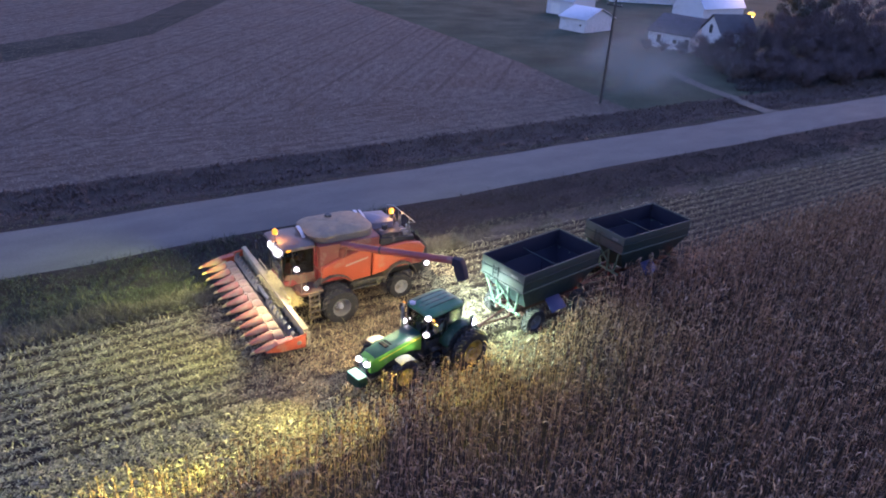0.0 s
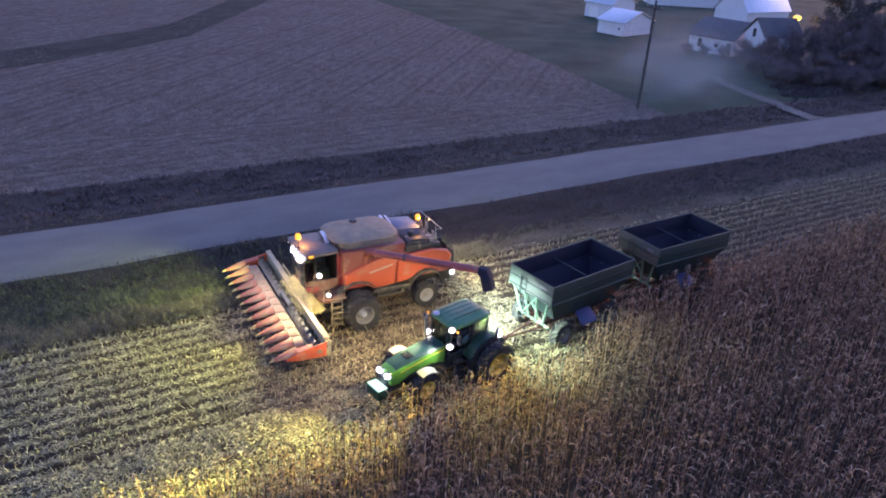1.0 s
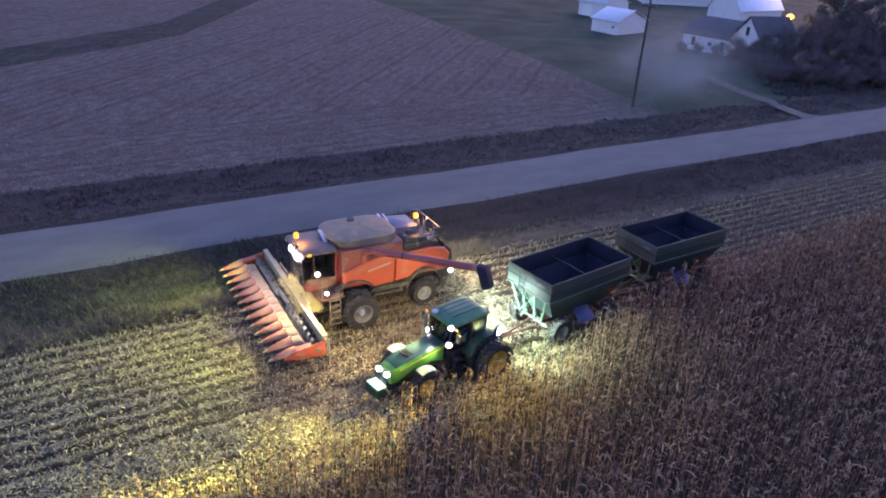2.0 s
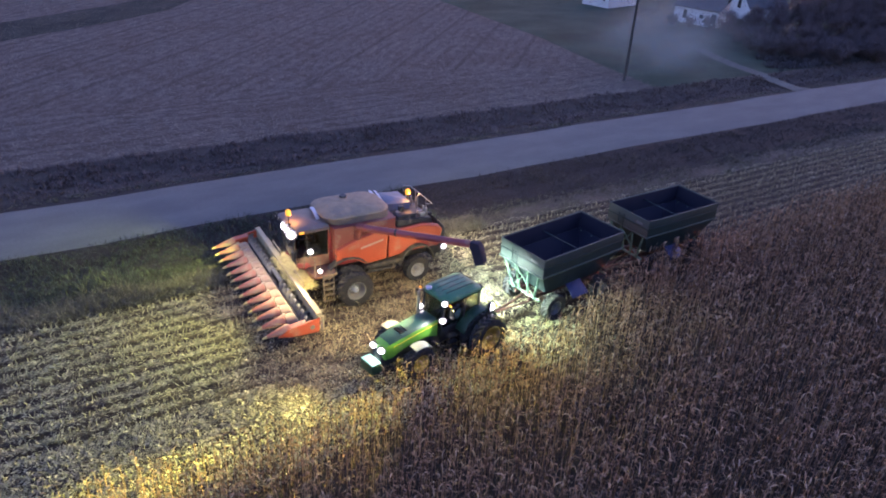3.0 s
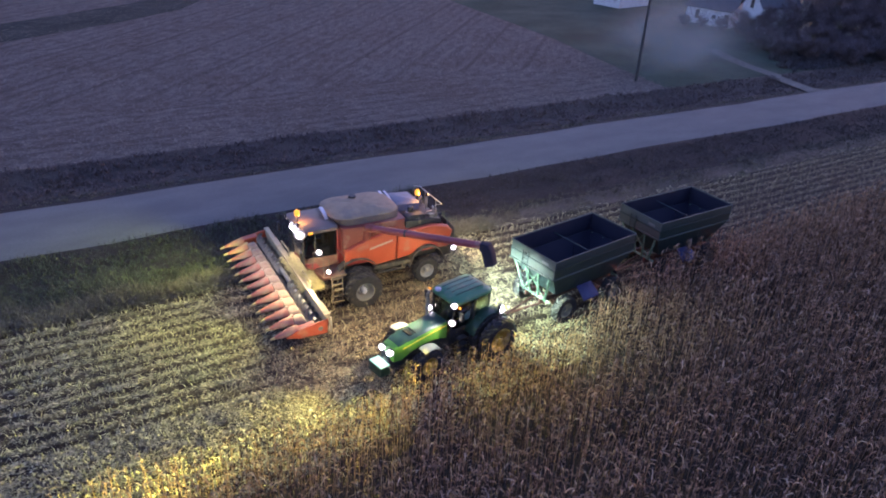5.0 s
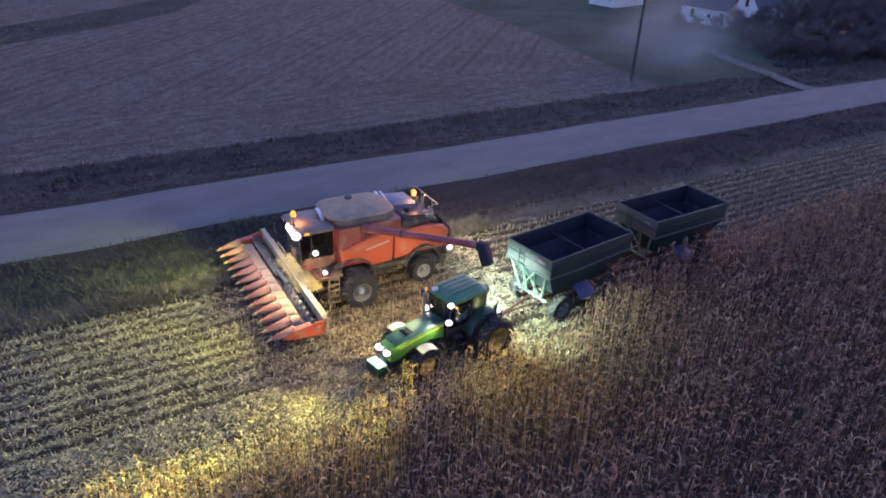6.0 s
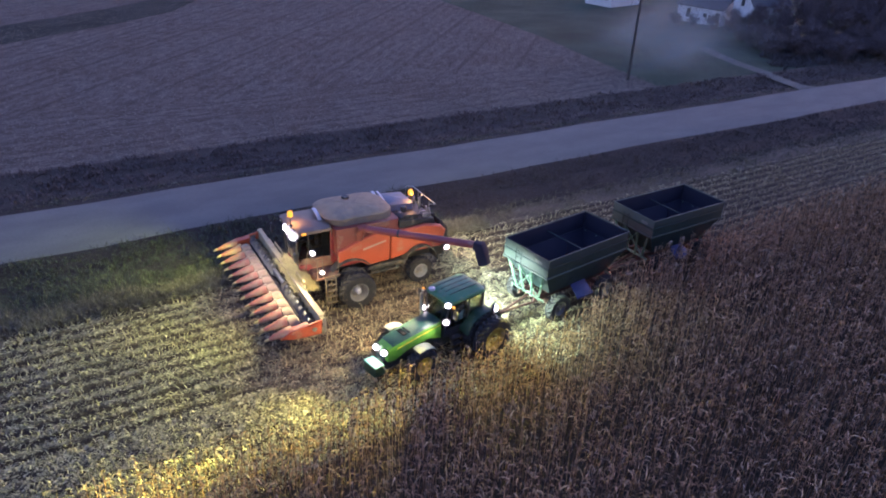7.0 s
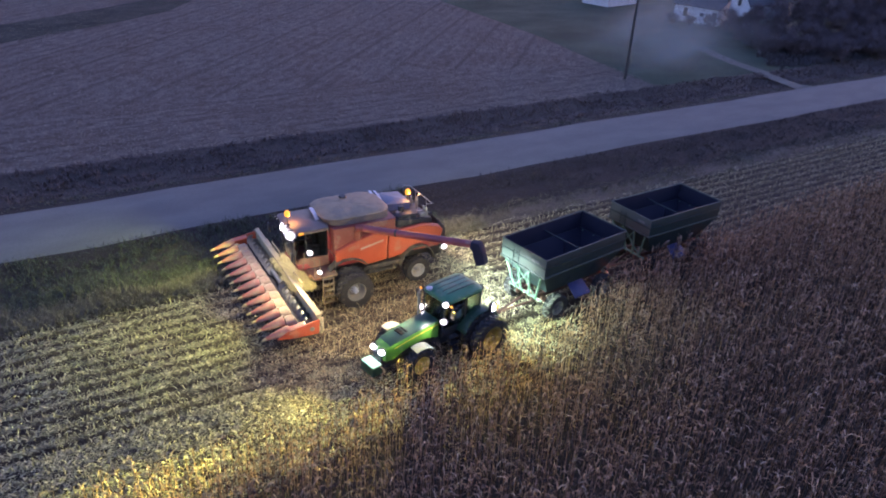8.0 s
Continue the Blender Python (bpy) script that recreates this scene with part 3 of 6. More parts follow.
def build_head():
    half = 6 * ROW
    s = Shape()
    s.box(2.42, 2.52, -half - 0.16, half + 0.16, 0.68, 1.47)          # back sheet
    s.box(2.36, 2.60, -half - 0.16, half + 0.16, 1.47, 1.58)          # top beam
    for i in range(13):
        y = -half - 0.3 + i * (2 * half + 0.6) / 12
        s.box(2.53, 2.66, y - 0.04, y + 0.04, 0.75, 1.5)              # ribs
    s.box(2.52, 2.62, -half - 0.3, half + 0.3, 0.66, 0.80)
    head = part("corn_head", s, M_BEIGE, combine, "dusty beige twelve-row corn head frame", bevel=0.012)
    tray = Shape().prism([(1.66, 0.86), (1.85, 0.66), (2.42, 0.68), (2.415, 0.74), (1.88, 0.72), (1.70, 0.90)], -half - 0.14, half + 0.14)
    part("auger_trough", tray, M_BLACK, head, "dark steel auger trough")
    # cross auger with flighting that leads to the middle
    a = Shape().lathe([(0.11, -half - 0.3), (0.11, half + 0.3)], 14)
    a.v = [(x + 2.13, y, z + 1.0) for x, y, z in a.v]
    for sgn in (-1, 1):
        turns, steps = 8, 14
        inner, outer = [], []
        for k in range(turns * steps + 1):
            ang = sgn * 2 * math.pi * k / steps
            y = sgn * (half + 0.25 - k / (turns * steps) * (half - 0.4))
            inner.append((2.13 + 0.10 * math.cos(ang), y, 1.0 + 0.10 * math.sin(ang)))
            outer.append((2.13 + 0.27 * math.cos(ang), y + 0.02, 1.0 + 0.27 * math.sin(ang)))
        for off in (0, 0.014):
            a.loft([[(x, y + off, z) for x, y, z in inner], [(x, y + off, z) for x, y, z in outer]], caps=False, closed=False)
    part("cross_auger", a, M_AUGER, head, "dark steel cross auger with helical flighting", smooth=30)
    snout, hood = snout_mesh(), hood_mesh()
    tip = mesh_of("tip", Shape().loft([[(x, -w * math.cos(math.pi * j / 6), z + h * math.sin(math.pi * j / 6)) for j in range(7)] + [(x, w * 0.8, z - 0.06), (x, -w * 0.8, z - 0.06)]
                                       for x, z, w, h in [(-0.06, -0.02, 0.012, 0.012), (0.02, 0.0, 0.04, 0.035), (0.13, 0.015, 0.075, 0.068)]]), M_TIP)
    for i in range(13):
        y = half - ROW * i
        if i in (0, 12):
            continue
        m = pose(0, y, TIP_Z, 0, random.uniform(-0.8, 0.8), random.uniform(-0.7, 0.7))
        sn = part("snout", snout, None, head, "dust-faded red plastic row divider snout", at=m)
        part("tip", tip, None, sn, "pale yellow snout tip")
        part("hood", hood, None, head, "dusty faded red gathering hood", at=pose(0, y, TIP_Z))
    # end dividers with tall side shields
    for sgn in (-1, 1):
        y = sgn * half
        sn = part("snout", snout, None, head, "red end divider snout", at=pose(0, y, TIP_Z))
        part("tip", tip, None, sn, "pale yellow snout tip")
        sh = Shape()
        poly = [(0.55, TIP_Z + 0.0), (1.2, TIP_Z - 0.14), (2.45, TIP_Z - 0.2), (2.5, 1.40), (2.3, 1.38), (1.7, 1.26), (1.1, 1.18)]
        sh.prism(poly, y + sgn * 0.20, y + sgn * 0.28)
        sh.prism([(1.15, 1.02), (1.85, 1.04), (1.9, 1.27), (1.7, 1.24), (1.15, 1.17)], y - sgn * 0.1, y + sgn * 0.22)
        part("end_shield", sh, M_RED, head, "bright red end shield of the corn head", bevel=0.02)
    for i in range(12):
        y = half - ROW * (i + 0.5)
        g = Shape()
        for o in (-0.10, 0.07):
            g.box(1.0, 1.70, y + o, y + o + 0.03, TIP_Z - 0.02, TIP_Z + 0.05)
        for k in range(7):
            g.box(1.02 + k * 0.12, 1.05 + k * 0.12, y - 0.07, y + 0.07, TIP_Z + 0.03, TIP_Z + 0.075)
        part("gathering_chain", g, M_AUGER, head, "dark steel gathering chain between hoods")
    # drive housings behind the beam
    for y in (-3.6, 3.6):
        part("drive_shield", Shape().box(2.66, 2.85, y - 0.5, y + 0.5, 0.75, 1.2), M_BEIGE, head, "beige drive shield", bevel=0.03)
    # opening frames in the back sheet on both sides of the feeder
    for y in (-1.9, 1.5):
        part("window_frame", Shape().box(2.56, 2.60, y - 0.55, y + 0.75, 1.60, 1.64).box(2.56, 2.60, y - 0.55, y - 0.5, 1.58, 1.95).box(2.56, 2.60, y + 0.70, y + 0.75, 1.58, 1.95).box(2.56, 2.60, y - 0.55, y + 0.75, 1.91, 1.95), M_BEIGE, head)
    return head


head = build_head()


def fit_x(x):
    return 1.115 * x


def fit_z(z):
    return 1.06 * z + 0.3 * max(0.0, z - 3.3)


def body_part(name, shape, material, parent, label="", bevel=0.0, at=None, smooth=35):
    """A part of the combine's body, drawn at the maker's small size and brought up to the machine's."""
    if at is None:
        shape.v = [(fit_x(x), y, fit_z(z)) for x, y, z in shape.v]
    else:
        at = Matrix.Translation((fit_x(at.translation.x), at.translation.y, fit_z(at.translation.z))) @ at.to_3x3().to_4x4()
    return part(name, shape, material, parent, label, bevel, at, smooth)


def body_lamp(parent, x, y, z, face, size, material, label):
    return lamp_head(parent, fit_x(x), y, fit_z(z), face, size, material, label)


def build_combine():
    c = combine
    # feeder house
    fh = Shape().loft([[(2.6, -0.75, 0.75), (2.6, 0.75, 0.75), (2.6, 0.75, 1.5), (2.6, -0.75, 1.5)], [(4.5, -0.72, 1.35), (4.5, 0.72, 1.35), (4.5, 0.72, 2.15), (4.5, -0.72, 2.15)]])
    body_part("feeder_house", fh, M_DARKRED, c, "dusty dark red feeder house", bevel=0.03)
    # chassis between the wheels
    ch = Shape().box(4.2, 9.0, -0.75, 0.75, 1.05, 2.0).box(4.3, 5.0, -1.3, 1.3, 0.75, 1.2).box(8.2, 8.6, -1.15, 1.15, 0.6, 0.85)
    ch.prism([(5.2, 0.9), (7.2, 0.85), (7.6, 1.3), (5.0, 1.3)], -1.2, 1.2)
    body_part("chassis", ch, M_BLACK, c, "dark dusty chassis and axles", bevel=0.03)
    # inner body
    core = Shape().prism([(4.15, 1.7), (9.3, 1.7), (9.45, 2.6), (8.9, 3.0), (7.1, 3.08), (6.9, 3.4), (4.15, 3.4)], -1.42, 1.42)
    body_part("body", core, M_DARKRED, c, "dark red inner body", bevel=0.04)
    # side panels: a front curved panel and a rear panel on each side
    for sgn in (-1, 1):
        y0, y1 = sgn * 1.40, sgn * 1.60
        front = [(4.12, 1.95), (4.35, 2.12), (4.8, 2.10), (5.15, 1.82), (5.5, 1.55), (6.55, 1.62), (6.58, 2.6), (6.6, 3.28), (5.9, 3.14), (5.2, 2.98), (4.6, 2.78), (4.12, 2.58)]
        rear = [(6.63, 1.63), (7.25, 1.72), (7.55, 2.0), (7.95, 2.18), (8.5, 2.2), (8.95, 2.1), (9.3, 2.2), (9.42, 2.6), (9.15, 2.92), (8.4, 3.12), (7.4, 3.08), (6.65, 2.98)]
        for name, poly, lab in (("side_panel", front, "glossy orange-red front side panel"), ("rear_side_panel", rear, "orange-red rear side panel")):
            s = Shape()
            mid = (sum(p[0] for p in poly) / len(poly), sum(p[1] for p in poly) / len(poly))
            inset = [(mid[0] + (x - mid[0]) * 0.93, mid[1] + (z - mid[1]) * 0.9) for x, z in poly]
            s.loft([[(x, y0, z) for x, z in poly], [(x, y1 - sgn * 0.05, z) for x, z in poly], [(x, y1 + sgn * 0.02, z) for x, z in inset]])
            p = body_part(name, s, M_RED, c, lab, bevel=0.012)
            if name == "side_panel" and sgn < 0:
                # a pale word that cannot be read, and the slanted stripe under it
                body_part("lettering", Shape().prism([(5.25, 2.42), (6.35, 2.66), (6.35, 2.75), (5.25, 2.52)], -1.635, -1.622), M_MARK, p, "pale bar of lettering")
        # wheel arch over the front tyres, lower sill, rear arch
        arch = Shape()
        pts = [(4.63 + 1.12 * math.cos(radians(a)), 0.98 + 1.12 * math.sin(radians(a))) for a in range(25, 156, 13)]
        arch.loft([[(x, sgn * 1.35, z), (x, sgn * 1.78, z - 0.02), (x, sgn * 1.78, z + 0.03), (x, sgn * 1.35, z + 0.05)] for x, z in pts])
        body_part("front_fender", arch, M_DUSTED, c, "dust-caked black front fender", bevel=0.008)
        arch = Shape()
        pts = [(8.15 + 0.92 * math.cos(radians(a)), 0.85 + 1.1 * math.sin(radians(a))) for a in range(10, 171, 16)]
        arch.loft([[(x, sgn * 1.1, z), (x, sgn * 1.63, z - 0.02), (x, sgn * 1.63, z + 0.08), (x, sgn * 1.1, z + 0.1)] for x, z in pts])
        body_part("rear_fender", arch, M_DUSTED, c, "dust-caked black rear wheel arch", bevel=0.008)
        sill = Shape().box(5.5, 7.3, sgn * 1.15, sgn * 1.5, 1.25, 1.42).box(5.7, 5.78, sgn * 1.2, sgn * 1.45, 1.0, 1.3).box(6.9, 6.98, sgn * 1.2, sgn * 1.45, 1.0, 1.3).box(5.6, 7.1, sgn * 1.2, sgn * 1.42, 0.95, 1.03)
        body_part("battery_step", sill, M_DUSTED, c, "black steel step frame", bevel=0.01)
    # upper shoulder: tank wall and panels behind the cab
    # tank wall takes the shaded red, not the panels' red
    tank = Shape().loft([rounded(4.1, 7.0, -1.45, 1.45, 0.12, 2.4, 2), rounded(4.05, 7.05, -1.46, 1.5, 0.12, 3.56, 2)])
    body_part("grain_tank", tank, M_SHOULDER, c, "red grain tank walls with shade in the colour", bevel=0.02)
    # flared extension and the domed tarp on top
    ext = Shape()
    o0, o1 = rounded(4.05, 6.95, -1.22, 1.42, 0.6, 3.54, 5), rounded(3.78, 7.0, -1.20, 1.56, 0.8, 3.80, 5)
    ext.loft([o0, o1, [(x * 0.985 + 0.08, y * 0.97, z) for x, y, z in o1]], caps=False)
    extp = body_part("tank_extension", ext, M_TANKSIDE, c, "flared tan grain tank extension, shade in its colour", bevel=0.0)
    dome = Shape()
    rings = []
    for k, h in ((1.0, 0.0), (0.97, 0.035), (0.88, 0.07), (0.66, 0.11), (0.4, 0.135), (0.12, 0.14)):
        rings.append([(5.39 + (x - 5.39) * k, y * k, 3.80 + h + 0.012 * math.sin(9 * x) * (k < 0.9)) for x, y, z in o1])
    dome.loft(rings)
    dm = body_part("tank_cover", dome, M_TARP, c, "domed dusty beige tarp over the grain tank", smooth=50)
    body_part("cover_vent", Shape().lathe([(0.02, -0.05), (0.16, -0.05), (0.2, 0.0), (0.2, 0.03), (0.05, 0.05)], 16), M_BLACK, dm, "small black round vent", at=pose(5.35, 0.9, 3.96, -90, 0, 0))
    for x0, x1, ya, yb, lab in ((3.62, 3.80, -0.5, 0.5, 0), (6.75, 6.9, 0.0, 1.3, 0), (6.98, 7.1, 0.1, 1.2, 0)):
        fl = Shape().loft([[(x0, ya, 3.62), (x1, ya, 3.62), (x1, ya, 3.65), (x0, ya, 3.65)], [(x0, (ya + yb) / 2, 3.80), (x1, (ya + yb) / 2, 3.78), (x1, (ya + yb) / 2, 3.81), (x0, (ya + yb) / 2, 3.83)], [(x0, yb, 3.86), (x1, yb, 3.84), (x1, yb, 3.87), (x0, yb, 3.89)]])
        body_part("cover_flap", fl, M_PANEL, dm, "pale folded cover flap", bevel=0.008)
    # cab
    floor = Shape().box(2.55, 4.1, -0.98, 0.98, 1.62, 1.95).box(3.92, 4.12, -1.08, 1.08, 1.9, 3.5)
    cab = body_part("cab", floor, M_DARKRED, c, "combine cab with large windows", bevel=0.02)
    posts = [((2.50, -0.80, 1.9), (2.42, -0.92, 3.52)), ((2.50, 0.80, 1.9), (2.42, 0.92, 3.52)), ((3.98, -1.0, 1.9), (4.0, -1.05, 3.52)), ((3.98, 1.0, 1.9), (4.0, 1.05, 3.52))]
    for a, b in posts:
        body_part("pillar", Shape().tube([a, b], 0.045, 8), M_BLACK, cab)
    body_part("windscreen", Shape().loft([[(2.50, -0.76, 1.95), (2.50, 0.76, 1.95), (2.40, 0.88, 3.5), (2.40, -0.88, 3.5)], [(2.515, -0.76, 1.95), (2.515, 0.76, 1.95), (2.415, 0.88, 3.5), (2.415, -0.88, 3.5)]]), M_GLASS_DARK, cab, "large tinted windscreen")
    for sgn in (-1, 1):
        body_part("side_window", Shape().loft([[(2.56, sgn * 0.86, 1.98), (3.92, sgn * 1.0, 1.98), (3.95, sgn * 1.04, 3.48), (2.48, sgn * 0.95, 3.48)], [(2.56, sgn * 0.875, 1.98), (3.92, sgn * 1.015, 1.98), (3.95, sgn * 1.055, 3.48), (2.48, sgn * 0.965, 3.48)]]), M_GLASS_DARK, cab, "tinted side window")
    for sgn in (-1, 1):
        # rounded red door sill, and the dark glazing bar that parts the door from the corner pane
        sill = Shape().loft([[(x, sgn * (y - 0.06), 1.70), (x, sgn * y, 1.72), (x, sgn * (y + 0.02), 2.0), (x, sgn * y, 2.22), (x, sgn * (y - 0.06), 2.24)] for x, y in ((2.52, 0.84), (2.9, 0.95), (3.5, 1.03), (4.0, 1.06))])
        body_part("door_sill", sill, M_RUSTYRED, cab, "dusty red sill under the cab glass", smooth=50)
        body_part("pillar", Shape().tube([(3.02, sgn * 0.97, 2.2), (2.94, sgn * 1.02, 3.5)], 0.03, 8), M_BLACK, cab)
    body_part("rear_wall", Shape().box(3.86, 3.915, -0.95, 0.95, 1.96, 3.44), M_CABIN, cab, "grey cab lining", bevel=0.01)
    body_part("console", Shape().box(3.1, 3.75, -0.62, -0.36, 1.96, 2.55).box(3.05, 3.25, -0.62, -0.3, 2.5, 2.75), M_CABIN, cab, "grey control console", bevel=0.04)
    body_part("operator_seat", Shape().box(3.2, 3.7, -0.28, 0.28, 2.2, 2.38).box(3.62, 3.78, -0.28, 0.28, 2.35, 3.0).box(3.3, 3.6, -0.15, 0.15, 1.95, 2.2), M_SEAT, cab, "dark empty operator seat", bevel=0.05)
    body_part("steering_column", Shape().tube([(2.75, 0, 1.95), (2.9, 0, 2.6)], 0.05, 8), M_CABIN, cab)
    roof = Shape().loft([rounded(2.4, 3.98, -1.12, 1.12, 0.18, 3.46), rounded(2.30, 4.0, -1.20, 1.20, 0.22, 3.50), rounded(2.30, 4.0, -1.20, 1.20, 0.25, 3.60), rounded(2.5, 3.9, -1.0, 1.0, 0.3, 3.68)])
    rf = body_part("cab_roof", roof, M_CABROOF, c, "dusty brown-grey cab roof with a row of lamps", smooth=45)
    # big lamps turned outward so that they merge into one glare
    for y, face in ((-1.15, -30), (-0.85, -50), (-0.52, -65), (-0.18, -75)):
        body_lamp(rf, 2.27, y, 3.545, face, 0.18, M_LAMP, "glaring white cab roof work light")
    for y, face in ((0.75, -100), (1.08, -110)):
        body_lamp(rf, 2.29, y, 3.545, face, 0.05, M_LAMP_DIM, "small cab roof light")
    body_part("roof_marker", Shape().box(2.62, 2.82, -1.235, -1.19, 3.5, 3.58), M_AMBER, rf, "amber marker on the roof edge", bevel=0.01)
    # beacons on stalks
    for x, y, z, b0 in ((2.45, -0.20, 3.95, 3.62), (8.30, 0.1, 3.88, 3.5)):
        st = body_part("beacon_stalk", Shape().tube([(x, y, b0), (x, y, z)], 0.02, 6), M_BLACK, c)
        body_part("beacon", Shape().loft([[(x + r * math.cos(k * math.pi / 6), y + r * math.sin(k * math.pi / 6), z + h) for k in range(12)] for r, h in ((0.11, 0.0), (0.125, 0.1), (0.10, 0.18), (0.03, 0.22))]), M_AMBER, st, "glowing amber beacon")
    for y in (-1, 1):
        mirror = body_part("mirror_arm", Shape().tube([(2.45, y * 1.15, 3.48), (2.2, y * 1.7, 3.45), (2.15, y * 1.78, 3.0)], 0.02, 6), M_BLACK, c)
        body_part("mirror", Shape().box(2.08, 2.16, y * 1.78 - 0.13, y * 1.78 + 0.13, 2.6, 3.05), M_BLACK, mirror, "black wing mirror", bevel=0.02)
    body_lamp(mirror, 2.22, -0.9, 3.86, -90, 0.05, M_LAMP_DIM, "small marker light")
    # platform, ladder and rails on the left side
    plat = body_part("platform", Shape().box(2.95, 4.0, -2.08, -1.0, 1.62, 1.70), M_RUSTYRED, c, "dusty red-brown cab platform", bevel=0.01)
    for rail in ([(3.0, -2.05, 1.7), (2.98, -2.05, 2.62), (3.06, -2.05, 2.68), (3.22, -2.05, 2.62), (3.24, -2.05, 1.7)], [(3.92, -2.05, 1.7), (3.94, -2.05, 2.55), (3.90, -1.6, 2.62), (3.9, -1.1, 2.55)], [(2.72, -1.3, 1.9), (2.72, -1.55, 2.85), (2.95, -1.95, 2.6)]):
        body_part("handrail", Shape().tube(rail, 0.018, 6), M_RAIL, plat, "dusty tubular handrail")
    ladder = Shape().tube([(3.34, -2.08, 1.72), (3.26, -2.32, 0.45)], 0.03, 6).tube([(3.80, -2.08, 1.72), (3.72, -2.32, 0.45)], 0.03, 6)
    for k in range(5):
        z = 0.50 + k * 0.27
        y = -2.32 + (z - 0.45) * 0.189
        ladder.box(3.28, 3.78, y - 0.10, y + 0.08, z - 0.02, z + 0.025)
    body_part("ladder", ladder, M_RAIL, plat, "dusty access ladder")
    skirt = Shape().loft([[(2.9, -1.0, 1.05), (3.95, -1.0, 0.95), (3.95, -1.42, 1.05), (3.05, -1.36, 1.2)], [(2.8, -1.0, 1.62), (4.05, -1.0, 1.62), (4.05, -1.55, 1.62), (2.85, -1.5, 1.62)]])
    body_part("skirt_panel", skirt, M_RUSTYRED, plat, "dusty red-brown panel under the platform", bevel=0.03)
    body_lamp(plat, 2.84, -1.95, 3.0, -30, 0.11, M_LAMP, "glaring white rail work light")
    body_lamp(plat, 3.22, -2.0, 1.95, -30, 0.09, M_LAMP, "white lower work light")
    # engine deck and rear
    deck = Shape().prism([(7.08, 3.0), (8.95, 2.95), (8.85, 3.30), (7.08, 3.42)], -1.38, 1.38)
    dk = body_part("engine_deck", deck, M_BLACK, c, "dark engine deck", bevel=0.02)
    body_part("engine_hood", Shape().loft([rounded(7.10, 8.35, -0.15, 1.35, 0.1, 3.35), [(x, y, z - 0.07 * (x - 7.1)) for x, y, z in rounded(7.10, 8.35, -0.15, 1.35, 0.1, 3.68)], [(x, y, z - 0.07 * (x - 7.1)) for x, y, z in rounded(7.18, 8.28, -0.05, 1.25, 0.12, 3.75)]]), M_COVER, dk, "pale grey engine cover", smooth=45)
    body_part("air_intake", Shape().box(7.2, 8.1, -1.28, -0.75, 3.3, 3.5).tube([(7.5, -0.9, 3.6), (7.5, -0.9, 3.8)], 0.14, 12), M_BLACK, dk, "black air intake", bevel=0.03)
    body_part("exhaust", Shape().tube([(8.55, -0.4, 3.4), (8.55, -0.4, 3.85), (8.68, -0.4, 3.98)], 0.06, 10), M_STEEL, dk, "steel exhaust pipe")
    body_part("rear_rail", Shape().tube([(8.6, -1.3, 3.3), (8.6, -1.3, 3.85), (8.95, -1.25, 3.8), (8.95, 1.25, 3.8), (8.6, 1.3, 3.85), (8.6, 1.3, 3.3)], 0.018, 6).tube([(8.95, -0.6, 3.8), (8.95, -0.6, 3.2)], 0.016, 6).tube([(8.95, 0.6, 3.8), (8.95, 0.6, 3.2)], 0.016, 6), M_STEEL, dk, "thin steel guard rail")
    for y in (-1.2, -0.9, 0.5, 1.0):
        body_part("deck_bracket", Shape().box(8.35, 8.75, y - 0.05, y + 0.05, 3.3, 3.48).box(8.62, 8.70, y - 0.05, y + 0.05, 3.3, 3.66), M_STEEL, dk, "pale steel bracket", bevel=0.01)
    body_part("fuel_cap", Shape().lathe([(0.02, -0.04), (0.11, -0.04), (0.12, 0.02), (0.05, 0.04)], 14), M_STEEL, dk, "pale filler cap", at=pose(7.5, -0.55, 3.45, -90, 0, 0))
    body_part("hose", Shape().tube([(7.15, -1.1, 3.42), (7.5, -1.3, 3.55), (8.0, -1.25, 3.5), (8.6, -1.0, 3.35)], 0.03, 8), M_BLACK, dk, "black hose along the deck", smooth=60)
    hood = Shape().loft([[(9.2, -1.35, 1.6), (9.2, 1.35, 1.6), (9.2, 1.35, 3.1), (9.2, -1.35, 3.1)], [(9.85, -1.1, 1.2), (9.85, 1.1, 1.2), (9.75, 1.1, 2.5), (9.75, -1.1, 2.5)]])
    body_part("straw_hood", hood, M_BLACK, c, "black straw hood at the rear", bevel=0.04)
    body_part("chopper", Shape().box(9.1, 9.7, -0.95, 0.95, 0.95, 1.65), M_BLACK, c, "black straw chopper", bevel=0.05)
    body_part("rear_light", Shape().box(9.44, 9.5, -1.3, -1.15, 2.2, 2.5), M_DARKRED, c, "red rear light")
    # unloading auger, swung out to the left and back
    base, tip = Vector((5.75, -1.6, 3.80)), Vector((9.05, -6.57, 4.55))
    d = (tip - base).normalized()
    turret = Shape().tube([(5.75, -1.30, 2.7), (5.75, -1.5, 3.5), base, base + d * 0.35], 0.20, 14)
    au = part("unloading_auger", turret, M_SHOULDER, c, "red unloading auger swung out over the tractor", smooth=50)
    part("auger_tube", Shape().tube([base + d * 0.3, base + d * 2.2, base + d * 2.25, tip], 0.17, 18), M_AUGERTUBE, au, "long dull red auger tube, sky tint in its colour", smooth=50)
    part("auger_band", Shape().tube([base + d * 2.1, base + d * 2.2], 0.185, 18), M_BLACK, au)
    side = d.cross(Vector((0, 0, 1))).normalized()
    up = Vector((0, 0, 1))
